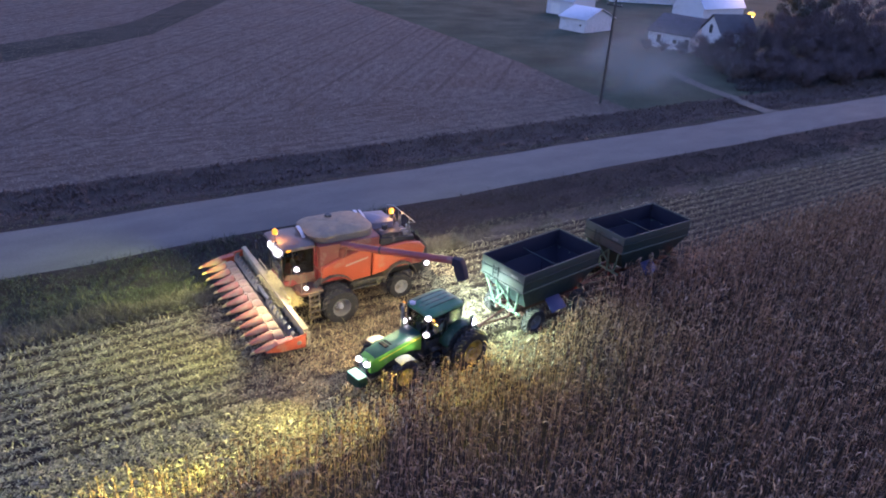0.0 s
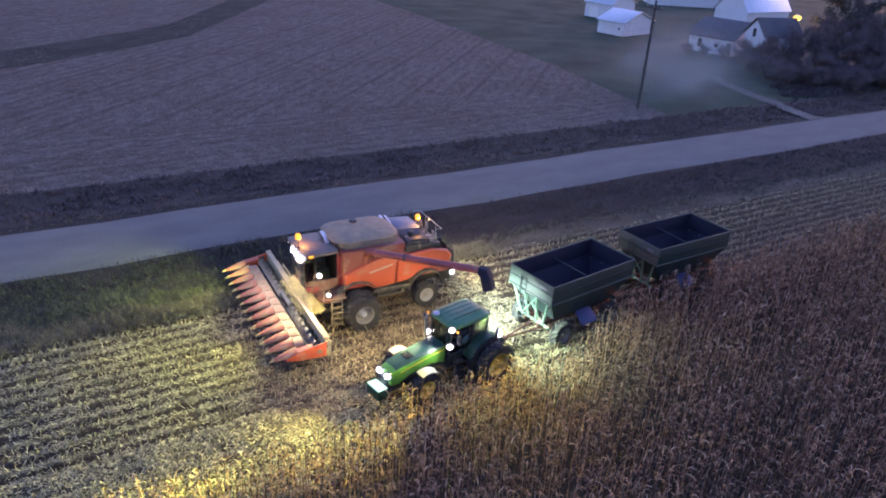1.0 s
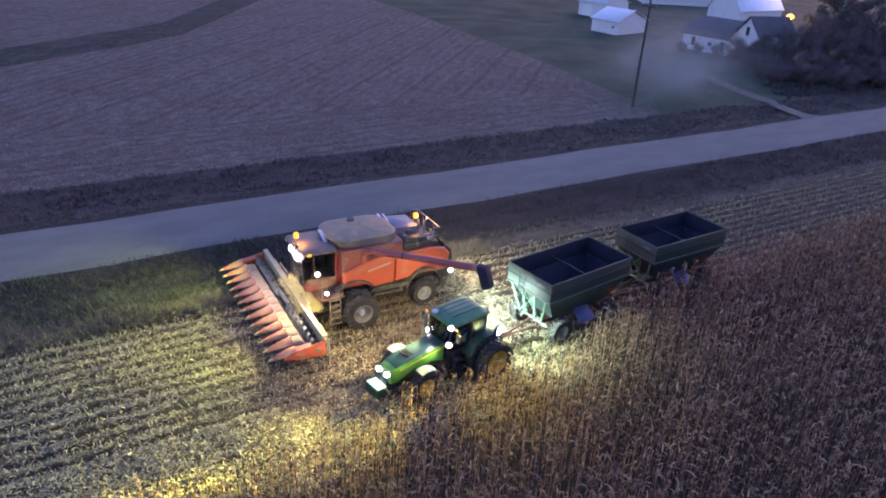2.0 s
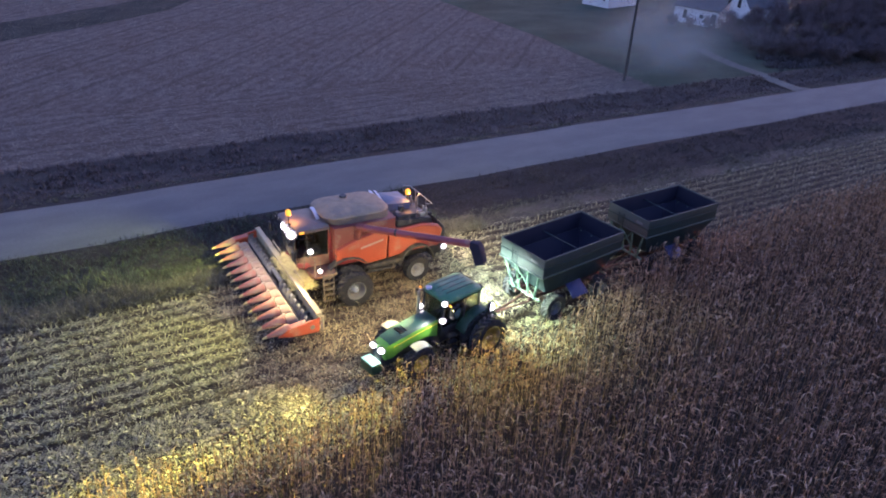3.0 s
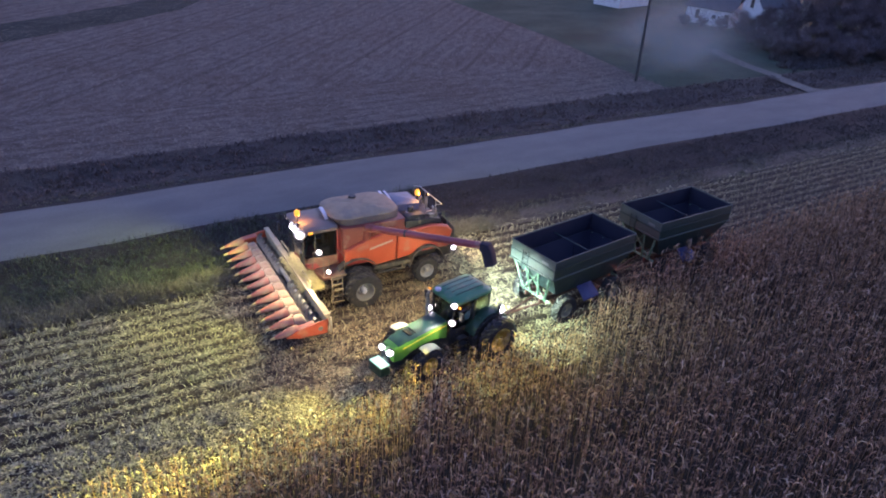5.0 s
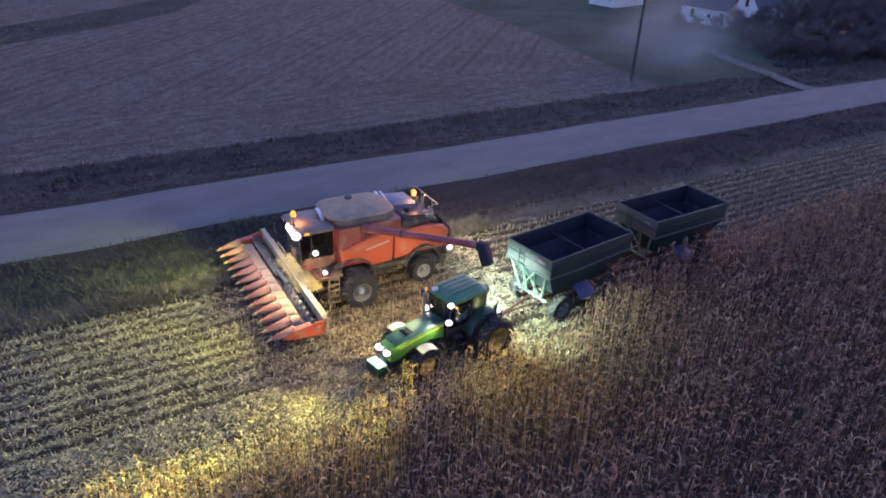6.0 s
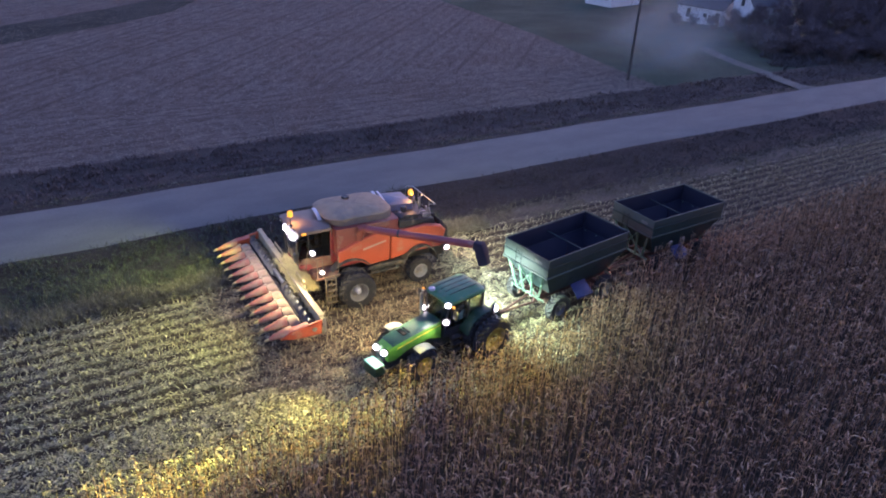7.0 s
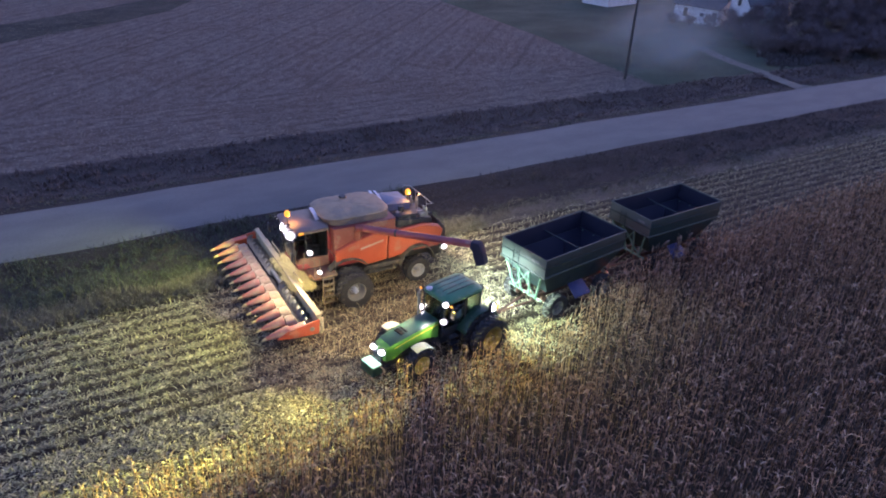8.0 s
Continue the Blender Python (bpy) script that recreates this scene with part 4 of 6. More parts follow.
    boot = [(tip - up * 0.19, tip + up * 0.19, 0.18), (tip + d * 0.12 - up * 0.22, tip + d * 0.42 + up * 0.14, 0.21), (tip + d * 0.20 - up * 0.5, tip + d * 0.62 - up * 0.25, 0.22), (tip + d * 0.36 - up * 0.98, tip + d * 0.80 - up * 0.84, 0.20)]
    part("spout", Shape().loft([[a - side * w, a + side * w, b + side * w, b - side * w] for a, b, w in boot]), M_WAGONIN, au, "dark blue-black boxy spout", bevel=0.04)
    lp = base + d * 4.7 + Vector((-0.12, -0.1, -0.22))
    lamp_head(au, lp.x, lp.y, lp.z, -15, 0.10, M_LAMP, "white lamp under the auger tube")
    # wheels
    big = wheel_meshes(0.92, 0.54, 0.47, M_RIM_MID, 20, 0.24, M_PANEL)
    small = wheel_meshes(0.70, 0.50, 0.37, M_RIM, 18, 0.13)
    for sgn in (-1, 1):
        for y in (1.75, 2.45):
            put_wheel(c, big, 5.19, sgn * y, 0.915, sgn > 0)
        put_wheel(c, small, 9.08, sgn * 1.42, 0.695, sgn > 0, 0)
    lamp_head(c, 10.2, -0.7, 3.35, 100, 0.06, M_LAMP_DIM, "small rear work light")
    part("front_axle", Shape().tube([(5.19, -2.4, 0.915), (5.19, 2.4, 0.915)], 0.14, 12), M_BLACK, c)
    part("rear_axle", Shape().tube([(9.08, -1.4, 0.695), (9.08, 1.4, 0.695)], 0.11, 12), M_BLACK, c)


build_combine()

# light of the combine's lamps, and one added fill on the cab side
WARM = (1.0, 0.87, 0.34)
WHITE = (0.86, 1.0, 0.15)
K = 0.39
spot((2.15, 3.3, 3.85), (-10, -0.8, 0.0), 2450 * K, 84, WHITE, 1.0)
spot((2.2, 5.5, 3.85), (-9, 6.4, 0.0), 1050 * K, 76, WHITE, 1.0)
spot((2.35, 6.0, 3.8), (-4.5, 11.5, 0.0), 1700 * K, 62, WHITE, 1.0)
spot((2.85, 2.25, 3.1), (-1.0, 0.5, 0.0), 420 * K, 120, WARM, 0.9)
spot((2.1, 4.6, 3.9), (0.7, 4.6, 0.9), 230 * K, 150, (1.0, 0.92, 0.6), 1.0)
# added fill on platform and ladder; no lamp head stands here
spot((2.7, 1.5, 2.5), (4.2, 2.9, 1.2), 90 * K, 150, WARM, 0.9)
spot((8.3, -1.0, 3.85), (8.6, 0.2, 0.0), 330 * K, 150, WARM, 0.9)
spot((10.45, 3.9, 3.4), (16.5, 6.9, 0.0), 1100 * K, 120, (1.0, 0.90, 0.46), 1.0)
for bx, by, bz in ((2.86, 4.30, 4.34), (9.32, 4.50, 4.36)):
    bl = bpy.data.lights.new("beacon_light", "POINT")
    bl.energy, bl.color, bl.shadow_soft_size = 13 * K, (1.0, 0.5, 0.08), 0.08
    new("beacon_light", bl).location = (bx, by, bz)


# ---- tractor: its own x points to the rear, front weights at x = 0 ----
TRACTOR = pose(3.24, -3.66, 0, 0, 0, 12.0)
tractor = thing("tractor", TRACTOR, "green row-crop tractor with yellow rims, headlights on, drawing two wagons", "tractor")


def long_part(name, shape, material, parent, label="", bevel=0.0, at=None, smooth=35):
    """A tractor part, drawn short and brought to its length."""
    if at is None:
        shape.v = [(1.2 * x, y, z) for x, y, z in shape.v]
    else:
        at = Matrix.Translation((0.2 * at.translation.x, 0, 0)) @ at
    return part(name, shape, material, parent, label, bevel, at, smooth)


def long_lamp(parent, x, y, z, face, size, material, label, name="work_lamp"):
    return lamp_head(parent, 1.2 * x, y, z, face, size, material, label, name)


M_HOODTOP_DARK = mat("dark_green_casting", (0.012, 0.045, 0.022), 0.5, 0, 0.15, 3, 40, 0.04, DUST, 0.1)


def build_tractor():
    t = tractor
    # plate tops are pale for the headlights' light, block sides dark
    long_part("front_weight", Shape().box(0.0, 0.42, -0.42, 0.42, 0.55, 1.0), M_HOODTOP_DARK, t, "dark green front weight block", bevel=0.03)
    for k in range(8):
        y = -0.40 + k * 0.1025
        long_part("weight_plate", Shape().box(0.01, 0.40, y, y + 0.085, 0.62, 1.03), M_WGT, t, "green suitcase weight, headlight put into its pale tone", bevel=0.015)
    frame_s = Shape().box(0.4, 2.9, -0.28, 0.28, 0.62, 1.05).box(2.6, 5.2, -0.42, 0.42, 0.65, 1.15).box(1.45, 1.85, -0.9, 0.9, 0.62, 0.82)
    long_part("chassis", frame_s, M_BLACK, t, "dark engine block and axle housing", bevel=0.03)
    # hood: slopes down to the front, green sides, top darkened as the unlit face
    rings = []
    for x, w, z0, z1 in ((0.50, 0.30, 1.15, 1.55), (0.56, 0.40, 1.05, 1.68), (0.85, 0.46, 1.06, 1.80), (1.25, 0.49, 1.28, 1.87), (1.6, 0.50, 1.38, 1.93), (2.3, 0.51, 1.42, 2.02), (2.85, 0.52, 1.22, 2.08)):
        rings.append([(x, -w, z0), (x, -w, z1 - 0.16), (x, -w + 0.05, z1 - 0.06), (x, -w + 0.16, z1), (x, w - 0.16, z1), (x, w - 0.05, z1 - 0.06), (x, w, z1 - 0.16), (x, w, z0)])
    hood = long_part("hood", Shape().loft(rings), M_GREEN, t, "glossy green sloping engine hood", smooth=28)
    long_part("hood_top", Shape().loft([[(x, -w + 0.04, z1 - 0.05), (x, w - 0.04, z1 - 0.05), (x, w - 0.15, z1 + 0.015), (x, -w + 0.15, z1 + 0.015)] for x, w, z1 in ((0.75, 0.43, 1.755), (0.85, 0.46, 1.80), (1.6, 0.50, 1.93), (2.3, 0.51, 2.02), (2.83, 0.52, 2.077))]), M_HOODTOP, hood, "hood top, its shade and reflection in the dark blue-green")
    long_part("hood_vent", Shape().box(1.32, 1.50, -0.24, 0.24, 1.90, 1.94), M_MATTE, hood, "black hood vent")
    long_part("hood_vent", Shape().box(1.56, 1.62, -0.24, 0.24, 1.93, 1.965), M_MATTE, hood, "narrow black hood vent")
    long_part("grille", Shape().box(0.44, 0.52, -0.27, 0.27, 1.0, 1.40), M_BLACK, hood, "black front grille", bevel=0.02)
    for sgn in (-1, 1):
        long_part("hood_stripe", Shape().loft([[(x, sgn * (w + 0.004), z), (x, sgn * (w + 0.012), z), (x, sgn * (w + 0.012), z + 0.045), (x, sgn * (w + 0.004), z + 0.045)] for x, w, z in ((0.9, 0.465, 1.56), (1.6, 0.50, 1.70), (2.3, 0.51, 1.80), (2.82, 0.52, 1.86))]), M_YELLOW, hood, "yellow side stripe")
        long_part("side_screen", Shape().box(1.0, 2.6, sgn * 0.30, sgn * 0.40, 1.02, 1.45), M_BLACK, hood, "dark engine side under the hood", bevel=0.01)
        long_lamp(hood, 0.47, sgn * 0.27, 1.52, -50 - 15 * (sgn > 0), 0.12, M_LAMP_COOL, "glaring headlight in the hood nose", "headlight")
    # cab
    base = Shape().prism([(2.95, 1.15), (4.8, 1.2), (4.85, 1.6), (4.6, 1.75), (3.0, 1.65)], -0.62, 0.62)
    cab = long_part("cab", base, M_BLACK, t, "tractor cab with dark windows", bevel=0.03)
    pil = {"fl": ((2.95, -0.60, 1.6), (3.05, -0.72, 2.88)), "fr": ((2.95, 0.60, 1.6), (3.05, 0.72, 2.88)), "ml": ((3.95, -0.72, 1.6), (4.0, -0.78, 2.88)), "mr": ((3.95, 0.72, 1.6), (4.0, 0.78, 2.88)),
           "rl": ((4.72, -0.68, 1.7), (4.75, -0.72, 2.88)), "rr": ((4.72, 0.68, 1.7), (4.75, 0.72, 2.88))}
    for k, (a, b) in pil.items():
        long_part("pillar", Shape().tube([a, b], 0.04, 8), M_BLACK, cab)

    def pane(a, b, name, lab):
        s = Shape()
        (a0, a1), (b0, b1) = pil[a], pil[b]
        q = [Vector(a0), Vector(b0), Vector(b1), Vector(a1)]
        nrm = (q[1] - q[0]).cross(q[3] - q[0]).normalized() * 0.012
        s.loft([q, [p + nrm for p in q]])
        long_part(name, s, M_GLASS_DARK, cab, lab)
    pane("fl", "fr", "windscreen", "dark tractor windscreen")
    pane("fl", "ml", "door_glass", "dark cab door glass")
    pane("ml", "rl", "side_window", "dark rear quarter window")
    pane("fr", "mr", "door_glass", "dark cab door glass")
    pane("mr", "rr", "side_window", "dark rear quarter window")
    pane("rl", "rr", "rear_window", "dark rear window")
    long_part("operator_seat", Shape().box(3.7, 4.2, -0.26, 0.26, 1.75, 1.95).box(4.12, 4.28, -0.26, 0.26, 1.9, 2.55), M_SEAT, cab, "dark empty tractor seat", bevel=0.05)
    long_part("steering_column", Shape().tube([(3.15, 0, 1.65), (3.35, 0, 2.1)], 0.045, 8), M_CABIN, cab)
    rings = [rounded(3.02, 4.72, -0.80, 0.80, 0.2, 2.84), rounded(2.98, 4.80, -0.86, 0.86, 0.24, 2.90), rounded(3.0, 4.78, -0.85, 0.85, 0.24, 3.02), rounded(3.08, 4.72, -0.78, 0.78, 0.26, 3.10), rounded(3.22, 4.58, -0.62, 0.62, 0.26, 3.16), rounded(3.45, 4.35, -0.38, 0.38, 0.2, 3.19)]
    roof = long_part("cab_roof", Shape().loft(rings), M_GREENROOF, t, "dark green moulded cab roof with ribs", smooth=40)
    for y in (-0.45, -0.15, 0.15, 0.45):
        long_part("roof_rib", Shape().loft([[(x, y - 0.035, z), (x, y - 0.02, z + 0.03), (x, y + 0.02, z + 0.03), (x, y + 0.035, z)] for x, z in ((3.25, 3.15), (3.5, 3.17), (4.3, 3.17), (4.55, 3.15))]), M_HOODTOP_DARK, roof)
    long_part("antenna", Shape().lathe([(0.03, -0.12), (0.14, -0.08), (0.14, 0.0), (0.1, 0.03), (0.02, 0.04)], 14), M_PANEL, roof, "pale dome antenna", at=pose(2.98, 0.35, 3.16, -90, 0, 0))
    for sgn in (-1, 1):
        if sgn < 0:
            long_lamp(roof, 3.0, sgn * 0.70, 2.88, -40, 0.11, M_LAMP_COOL, "white cab roof light")
        long_lamp(roof, 4.80, sgn * 0.60, 2.93, 90, 0.1, M_LAMP_COOL, "glaring rear work light")
        # mirror arms with side lights
        arm = long_part("mirror_arm", Shape().tube([(3.1, sgn * 0.75, 2.80), (3.04, sgn * 1.10, 2.84), (3.02, sgn * 1.16, 2.3)], 0.02, 6), M_BLACK, cab)
        long_part("mirror", Shape().box(3.0, 3.05, sgn * 1.16 - 0.12, sgn * 1.16 + 0.12, 2.35, 2.75), M_BLACK, arm, "dark wing mirror", bevel=0.02)
        long_lamp(arm, 2.90, sgn * 0.76, 2.10, -45, 0.12, M_LAMP, "white belt-line light")
        long_part("marker", Shape().box(3.02, 3.07, sgn * 1.0 - 0.06, sgn * 1.0 + 0.06, 2.86, 2.92), M_AMBER, arm, "amber marker light")
        # fenders
        f = Shape()
        pts = [(4.55 + 0.92 * math.cos(radians(a)), 0.97 + 1.08 * math.sin(radians(a))) for a in range(20, 166, 12)]
        f.loft([[(x, sgn * 0.60, z), (x, sgn * 1.22, z - 0.03), (x, sgn * 1.22, z + 0.02), (x, sgn * 0.60, z + 0.05)] for x, z in pts])
        long_part("rear_fender", f, M_HOODTOP_DARK, t, "dark green rear fender", bevel=0.01)
        f = Shape()
        pts = [(1.65 + 0.74 * math.cos(radians(a)), 0.74 + 0.86 * math.sin(radians(a))) for a in range(48, 115, 9)]
        f.loft([[(x, sgn * 0.78, z), (x, sgn * 1.25, z - 0.04), (x, sgn * 1.25, z - 0.01), (x, sgn * 0.78, z + 0.03)] for x, z in pts])
        long_part("front_fender", f, M_FENDER, t, "pale grey front fender", bevel=0.008)
        long_part("fender_light", Shape().box(5.35, 5.45, sgn * 0.95 - 0.1, sgn * 0.95 + 0.1, 1.78, 1.9), M_AMBER, t, "amber fender light", bevel=0.02)
        steps = Shape()
        for k in range(3):
            steps.box(3.1, 3.5, sgn * (0.75 + 0.05 * (2 - k)), sgn * (1.0 + 0.05 * (2 - k)), 0.6 + 0.3 * k, 0.64 + 0.3 * k)
        steps.tube([(3.1, sgn * 0.98, 0.6), (3.1, sgn * 0.85, 1.6)], 0.02, 6)
        long_part("cab_steps", steps, M_BLACK, t, "black cab steps")
    for sgn in (-1, 1):
        # near lamp enlarged and turned outward to stand in for a lit white panel
        long_lamp(t, 5.0, sgn * 1.15, 2.06, 90 if sgn > 0 else 35, 0.17, M_LAMP_COOL, "glaring white rear fender work light")
    long_part("exhaust", Shape().tube([(2.72, 0.62, 1.5), (2.72, 0.66, 2.95), (2.78, 0.66, 3.08)], 0.065, 12), M_STEEL, t, "steel exhaust stack")
    long_part("hitch", Shape().box(5.2, 5.75, -0.35, 0.35, 0.45, 0.62).tube([(5.1, -0.4, 1.1), (5.6, -0.45, 0.6)], 0.04, 6).tube([(5.1, 0.4, 1.1), (5.6, 0.45, 0.6)], 0.04, 6).box(5.3, 5.45, -0.3, 0.3, 0.6, 1.1), M_BLACK, t, "black rear hitch", bevel=0.01)
    long_part("warning_sign", Shape().loft([[(5.02, 0.10, 1.95), (5.02, 0.45, 1.95), (5.02, 0.275, 2.26)], [(5.04, 0.10, 1.95), (5.04, 0.45, 1.95), (5.04, 0.275, 2.26)]]), M_RED, t, "small red triangular sign")
    fw = wheel_meshes(0.74, 0.44, 0.40, M_RIM_Y, 18, 0.08)
    rw = wheel_meshes(0.99, 0.50, 0.56, M_RIM_Y, 22, 0.12)
    for sgn in (-1, 1):
        put_wheel(t, fw, 1.98, sgn * 1.02, 0.735, sgn > 0, 0)
        for y in (1.0, 1.66):
            put_wheel(t, rw, 5.46, sgn * y, 0.985, sgn > 0)
    long_part("rear_axle", Shape().tube([(4.55, -1.6, 0.985), (4.55, 1.6, 0.985)], 0.12, 12), M_BLACK, t)


# hood green darkened for the face that the lamps don't reach
M_HOODTOP = mat("unlit_hood_top", (0.012, 0.05, 0.035), 0.35, 0, 0.12, 2, 40, 0.02, DUST, 0.05)
M_FENDER = mat("dusty_grey_fender", (0.20, 0.19, 0.165), 0.5, 0, 0.15, 3, 40, 0.04, DUST, 0.2)
# weight green paled to carry the headlights' glow
M_WGT = mat("headlit_green_weight", (0.34, 0.62, 0.38), 0.45, 0, 0.12, 3, 40, 0.03)
build_tractor()
COOL = (0.76, 1.0, 0.80)


def tractor_spot(a, b, watts, angle, color, blend=0.6):
    spot(TRACTOR @ Vector(a), TRACTOR @ Vector(b), watts * K, angle, color, blend)


GOLD = (0.97, 0.97, 0.12)
tractor_spot((-0.1, -0.35, 1.4), (-16, -0.5, 1.1), 21000, 27, (0.90, 1.0, 0.11), 1.0)
tractor_spot((-0.4, 0.3, 1.4), (-9, 0.3, 0.75), 1800, 77, (0.93, 0.98, 0.2), 1.0)
tractor_spot((3.28, -0.85, 2.75), (-6.5, -2.9, 0.8), 3900, 60, GOLD, 1.0)
tractor_spot((3.28, 0.85, 2.75), (-3.6, 3.0, 0.0), 1100, 120, WARM, 0.9)
tractor_spot((4.0, 1.0, 2.9), (3.5, 6.5, 1.0), 150, 140, WARM, 0.9)
tractor_spot((3.3, -0.5, 2.98), (0.8, -0.2, 1.0), 110, 70, (0.92, 1.0, 0.6), 0.8)
tractor_spot((6.05, -0.75, 2.95), (8.4, -2.7, 0.7), 2300, 76, (0.62, 1.0, 0.50), 1.0)
tractor_spot((0.36, 0.0, 1.52), (0.1, 0.0, 1.0), 16, 120, COOL, 0.8)
tractor_spot((3.35, -0.95, 2.1), (1.6, -0.75, 1.55), 40, 110, (0.9, 1.0, 0.6), 0.8)
tractor_spot((6.3, 1.15, 2.0), (9.2, 1.0, 0.3), 2700, 130, (0.68, 1.0, 0.68), 0.9)
tractor_spot((4.0, -1.0, 2.9), (2.2, -7.0, 1.4), 620, 130, GOLD, 1.0)
tractor_spot((6.2, -1.5, 2.5), (6.6, -6.0, 1.5), 260, 145, GOLD, 1.0)


# ---- grain wagons: own x to the rear, front wall at x = 0 ----
def build_wagon(m, length, width, label, hitch):
    w = thing("grain_wagon", m, label, "grain wagon", "wagons behind the tractor")
    h = width / 2
    L = length
    top, mid, low = 3.6, 2.66, 1.35
    t = 0.05

    def wall_ring(z, k, x0, x1):
        return [(x0 + k, -h + k, z), (x1 - k, -h + k, z), (x1 - k, h - k, z), (x0 + k, h - k, z)]
    outer0 = [(0.9, -0.95, low), (L - 0.9, -0.95, low), (L - 0.9, 0.35, low), (0.9, 0.35, low)]
    outer1 = wall_ring(mid, 0, 0, L)
    inner1 = wall_ring(mid, t, 0, L)
    inner0 = [(0.95, -0.9, low + 0.06), (L - 0.95, -0.9, low + 0.06), (L - 0.95, 0.3, low + 0.06), (0.95, 0.3, low + 0.06)]
    hop = Shape()
    hop.loft([outer0, outer1, inner1, inner0], caps=False)
    hop.add(outer0, [(3, 2, 1, 0)])
    body = part("hopper", hop, M_WAGON, w, "green steel hopper with sloping floor", bevel=0.0)
    # inside sheet carries the hopper's shade as near-black blue
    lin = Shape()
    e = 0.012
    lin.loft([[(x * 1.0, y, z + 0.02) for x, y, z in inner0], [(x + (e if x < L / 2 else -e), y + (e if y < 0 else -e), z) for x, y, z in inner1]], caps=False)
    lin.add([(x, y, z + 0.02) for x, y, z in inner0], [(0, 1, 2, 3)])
    part("lining", lin, M_WAGONIN, body, "bare hopper inside, shade and sky tint in its blue-grey")
    # upright box walls above the hopper, each its own board
    walls = (("front_board", (0, t, -h, h)), ("rear_board", (L - t, L, -h, h)), ("side_board", (t, L - t, -h, -h + t)), ("side_board", (t, L - t, h - t, h)))
    for name, (x0, x1, y0, y1) in walls:
        # front wall gets the lighter tone for the tractor's rear lamps
        b = part(name, Shape().box(x0, x1, y0, y1, mid + 0.003, top), M_WAGONTOP if name == "front_board" else M_WAGON, w, "dusty front wall, lamplight in its lighter grey-green" if name == "front_board" else "dark green upper wall", bevel=0.008)
        # inner sheet with shade in its colour, rim and ledge
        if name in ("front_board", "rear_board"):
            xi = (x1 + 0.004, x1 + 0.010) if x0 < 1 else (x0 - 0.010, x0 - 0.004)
            part("lining", Shape().box(xi[0], xi[1], y0 + t + 0.02, y1 - t - 0.02, mid + 0.02, top - 0.02), M_WAGONIN, b, "inner wall face with shade in its colour")
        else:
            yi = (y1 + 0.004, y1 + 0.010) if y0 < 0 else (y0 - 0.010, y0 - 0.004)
            part("lining", Shape().box(x0 + 0.02, x1 - 0.02, yi[0], yi[1], mid + 0.02, top - 0.02), M_WAGONIN, b, "inner wall face with shade in its colour")
    rim = Shape()
    for a, b in (((0, -h), (L, -h)), ((L, -h), (L, h)), ((L, h), (0, h)), ((0, h), (0, -h))):
        rim.tube([(a[0], a[1], top), (b[0], b[1], top)], 0.035, 8)
    # rim pipe in the lighter tone as a painted edge highlight
    part("rim_pipe", rim, M_WAGONTOP, w, "rounded top rim")
    for z, r in ((mid, 0.05), (3.14, 0.025)):
        led = Shape()
        led.box(-r, 0.0, -h - r, h + r, z - 0.04, z + 0.04).box(L, L + r, -h - r, h + r, z - 0.04, z + 0.04)
        led.box(0, L, -h - r, -h, z - 0.04, z + 0.04).box(0, L, h, h + r, z - 0.04, z + 0.04)
        part("ledge", led, M_WAGONTOP if r > 0.03 else M_WAGON, w, "pale dusty ledge rib", bevel=0.006)
    part("cross_brace", Shape().tube([(L * 0.5, -h + t, 3.22), (L * 0.5, h - t, 3.22)], 0.03, 8), M_WAGON, w, "thin cross brace in the box")
    part("cross_brace", Shape().tube([(L * 0.5, 0, 3.22), (L * 0.52, 0.0, 1.5)], 0.03, 8), M_WAGONIN, w)
    # unreadable sign on the front wall
    for sgn in (-1, 1):
        tail = part("tail_lamp", Shape().box(L - 0.42, L - 0.36, sgn * 0.9 - 0.11, sgn * 0.9 + 0.11, 1.18, 1.34), M_BLACK, w, "black tail lamp box", bevel=0.01)
        part("lens", Shape().box(L - 0.36, L - 0.34, sgn * 0.9 - 0.09, sgn * 0.9 + 0.09, 1.20, 1.32), M_TAIL, tail, "glowing red tail light", bevel=0.006)
        red = bpy.data.lights.new("tail_light", "POINT")
        red.energy, red.color, red.shadow_soft_size = 1.8, (1.0, 0.24, 0.10), 0.06
        new("tail_light", red).location = m @ Vector((L - 0.2, sgn * 0.9, 1.26))
    part("lettering", Shape().box(-0.012, -0.004, -h * 0.72, -h * 0.42, 3.24, 3.38), M_FAINT, w, "faint oval mark")
    # undercarriage
    und = Shape().box(0.3, L - 0.3, -0.55, -0.43, 0.85, 1.08).box(0.3, L - 0.3, 0.43, 0.55, 0.85, 1.08)
    for x in (1.15, L - 1.15):
        und.box(x - 0.09, x + 0.09, -1.05, 1.05, 0.62, 0.88)
    under = part("running_gear", und, M_RUST, w, "rusty red running gear", bevel=0.012)
    for x, xt in ((0.40, 0.06), (L - 0.40, L - 0.06)):
        for y in (-0.95, -0.35, 0.35, 0.95):
            part("support_leg", Shape().tube([(x, y * 0.75, 1.06), (xt, y * 1.25, mid - 0.05)], 0.065, 6), M_WAGONLEG, w, "pale green support leg")
        part("leg_beam", Shape().tube([(x, -1.1, 1.12), (x, 1.1, 1.12)], 0.06, 6), M_WAGONLEG, w, "pale green cross beam")
        part("leg_brace", Shape().tube([(x, -0.75, 1.12), (xt, 0.45, mid - 0.08)], 0.035, 6), M_WAGONLEG, w)
        part("leg_brace", Shape().tube([(x, 0.75, 1.12), (xt, -0.45, mid - 0.08)], 0.035, 6), M_WAGONLEG, w)
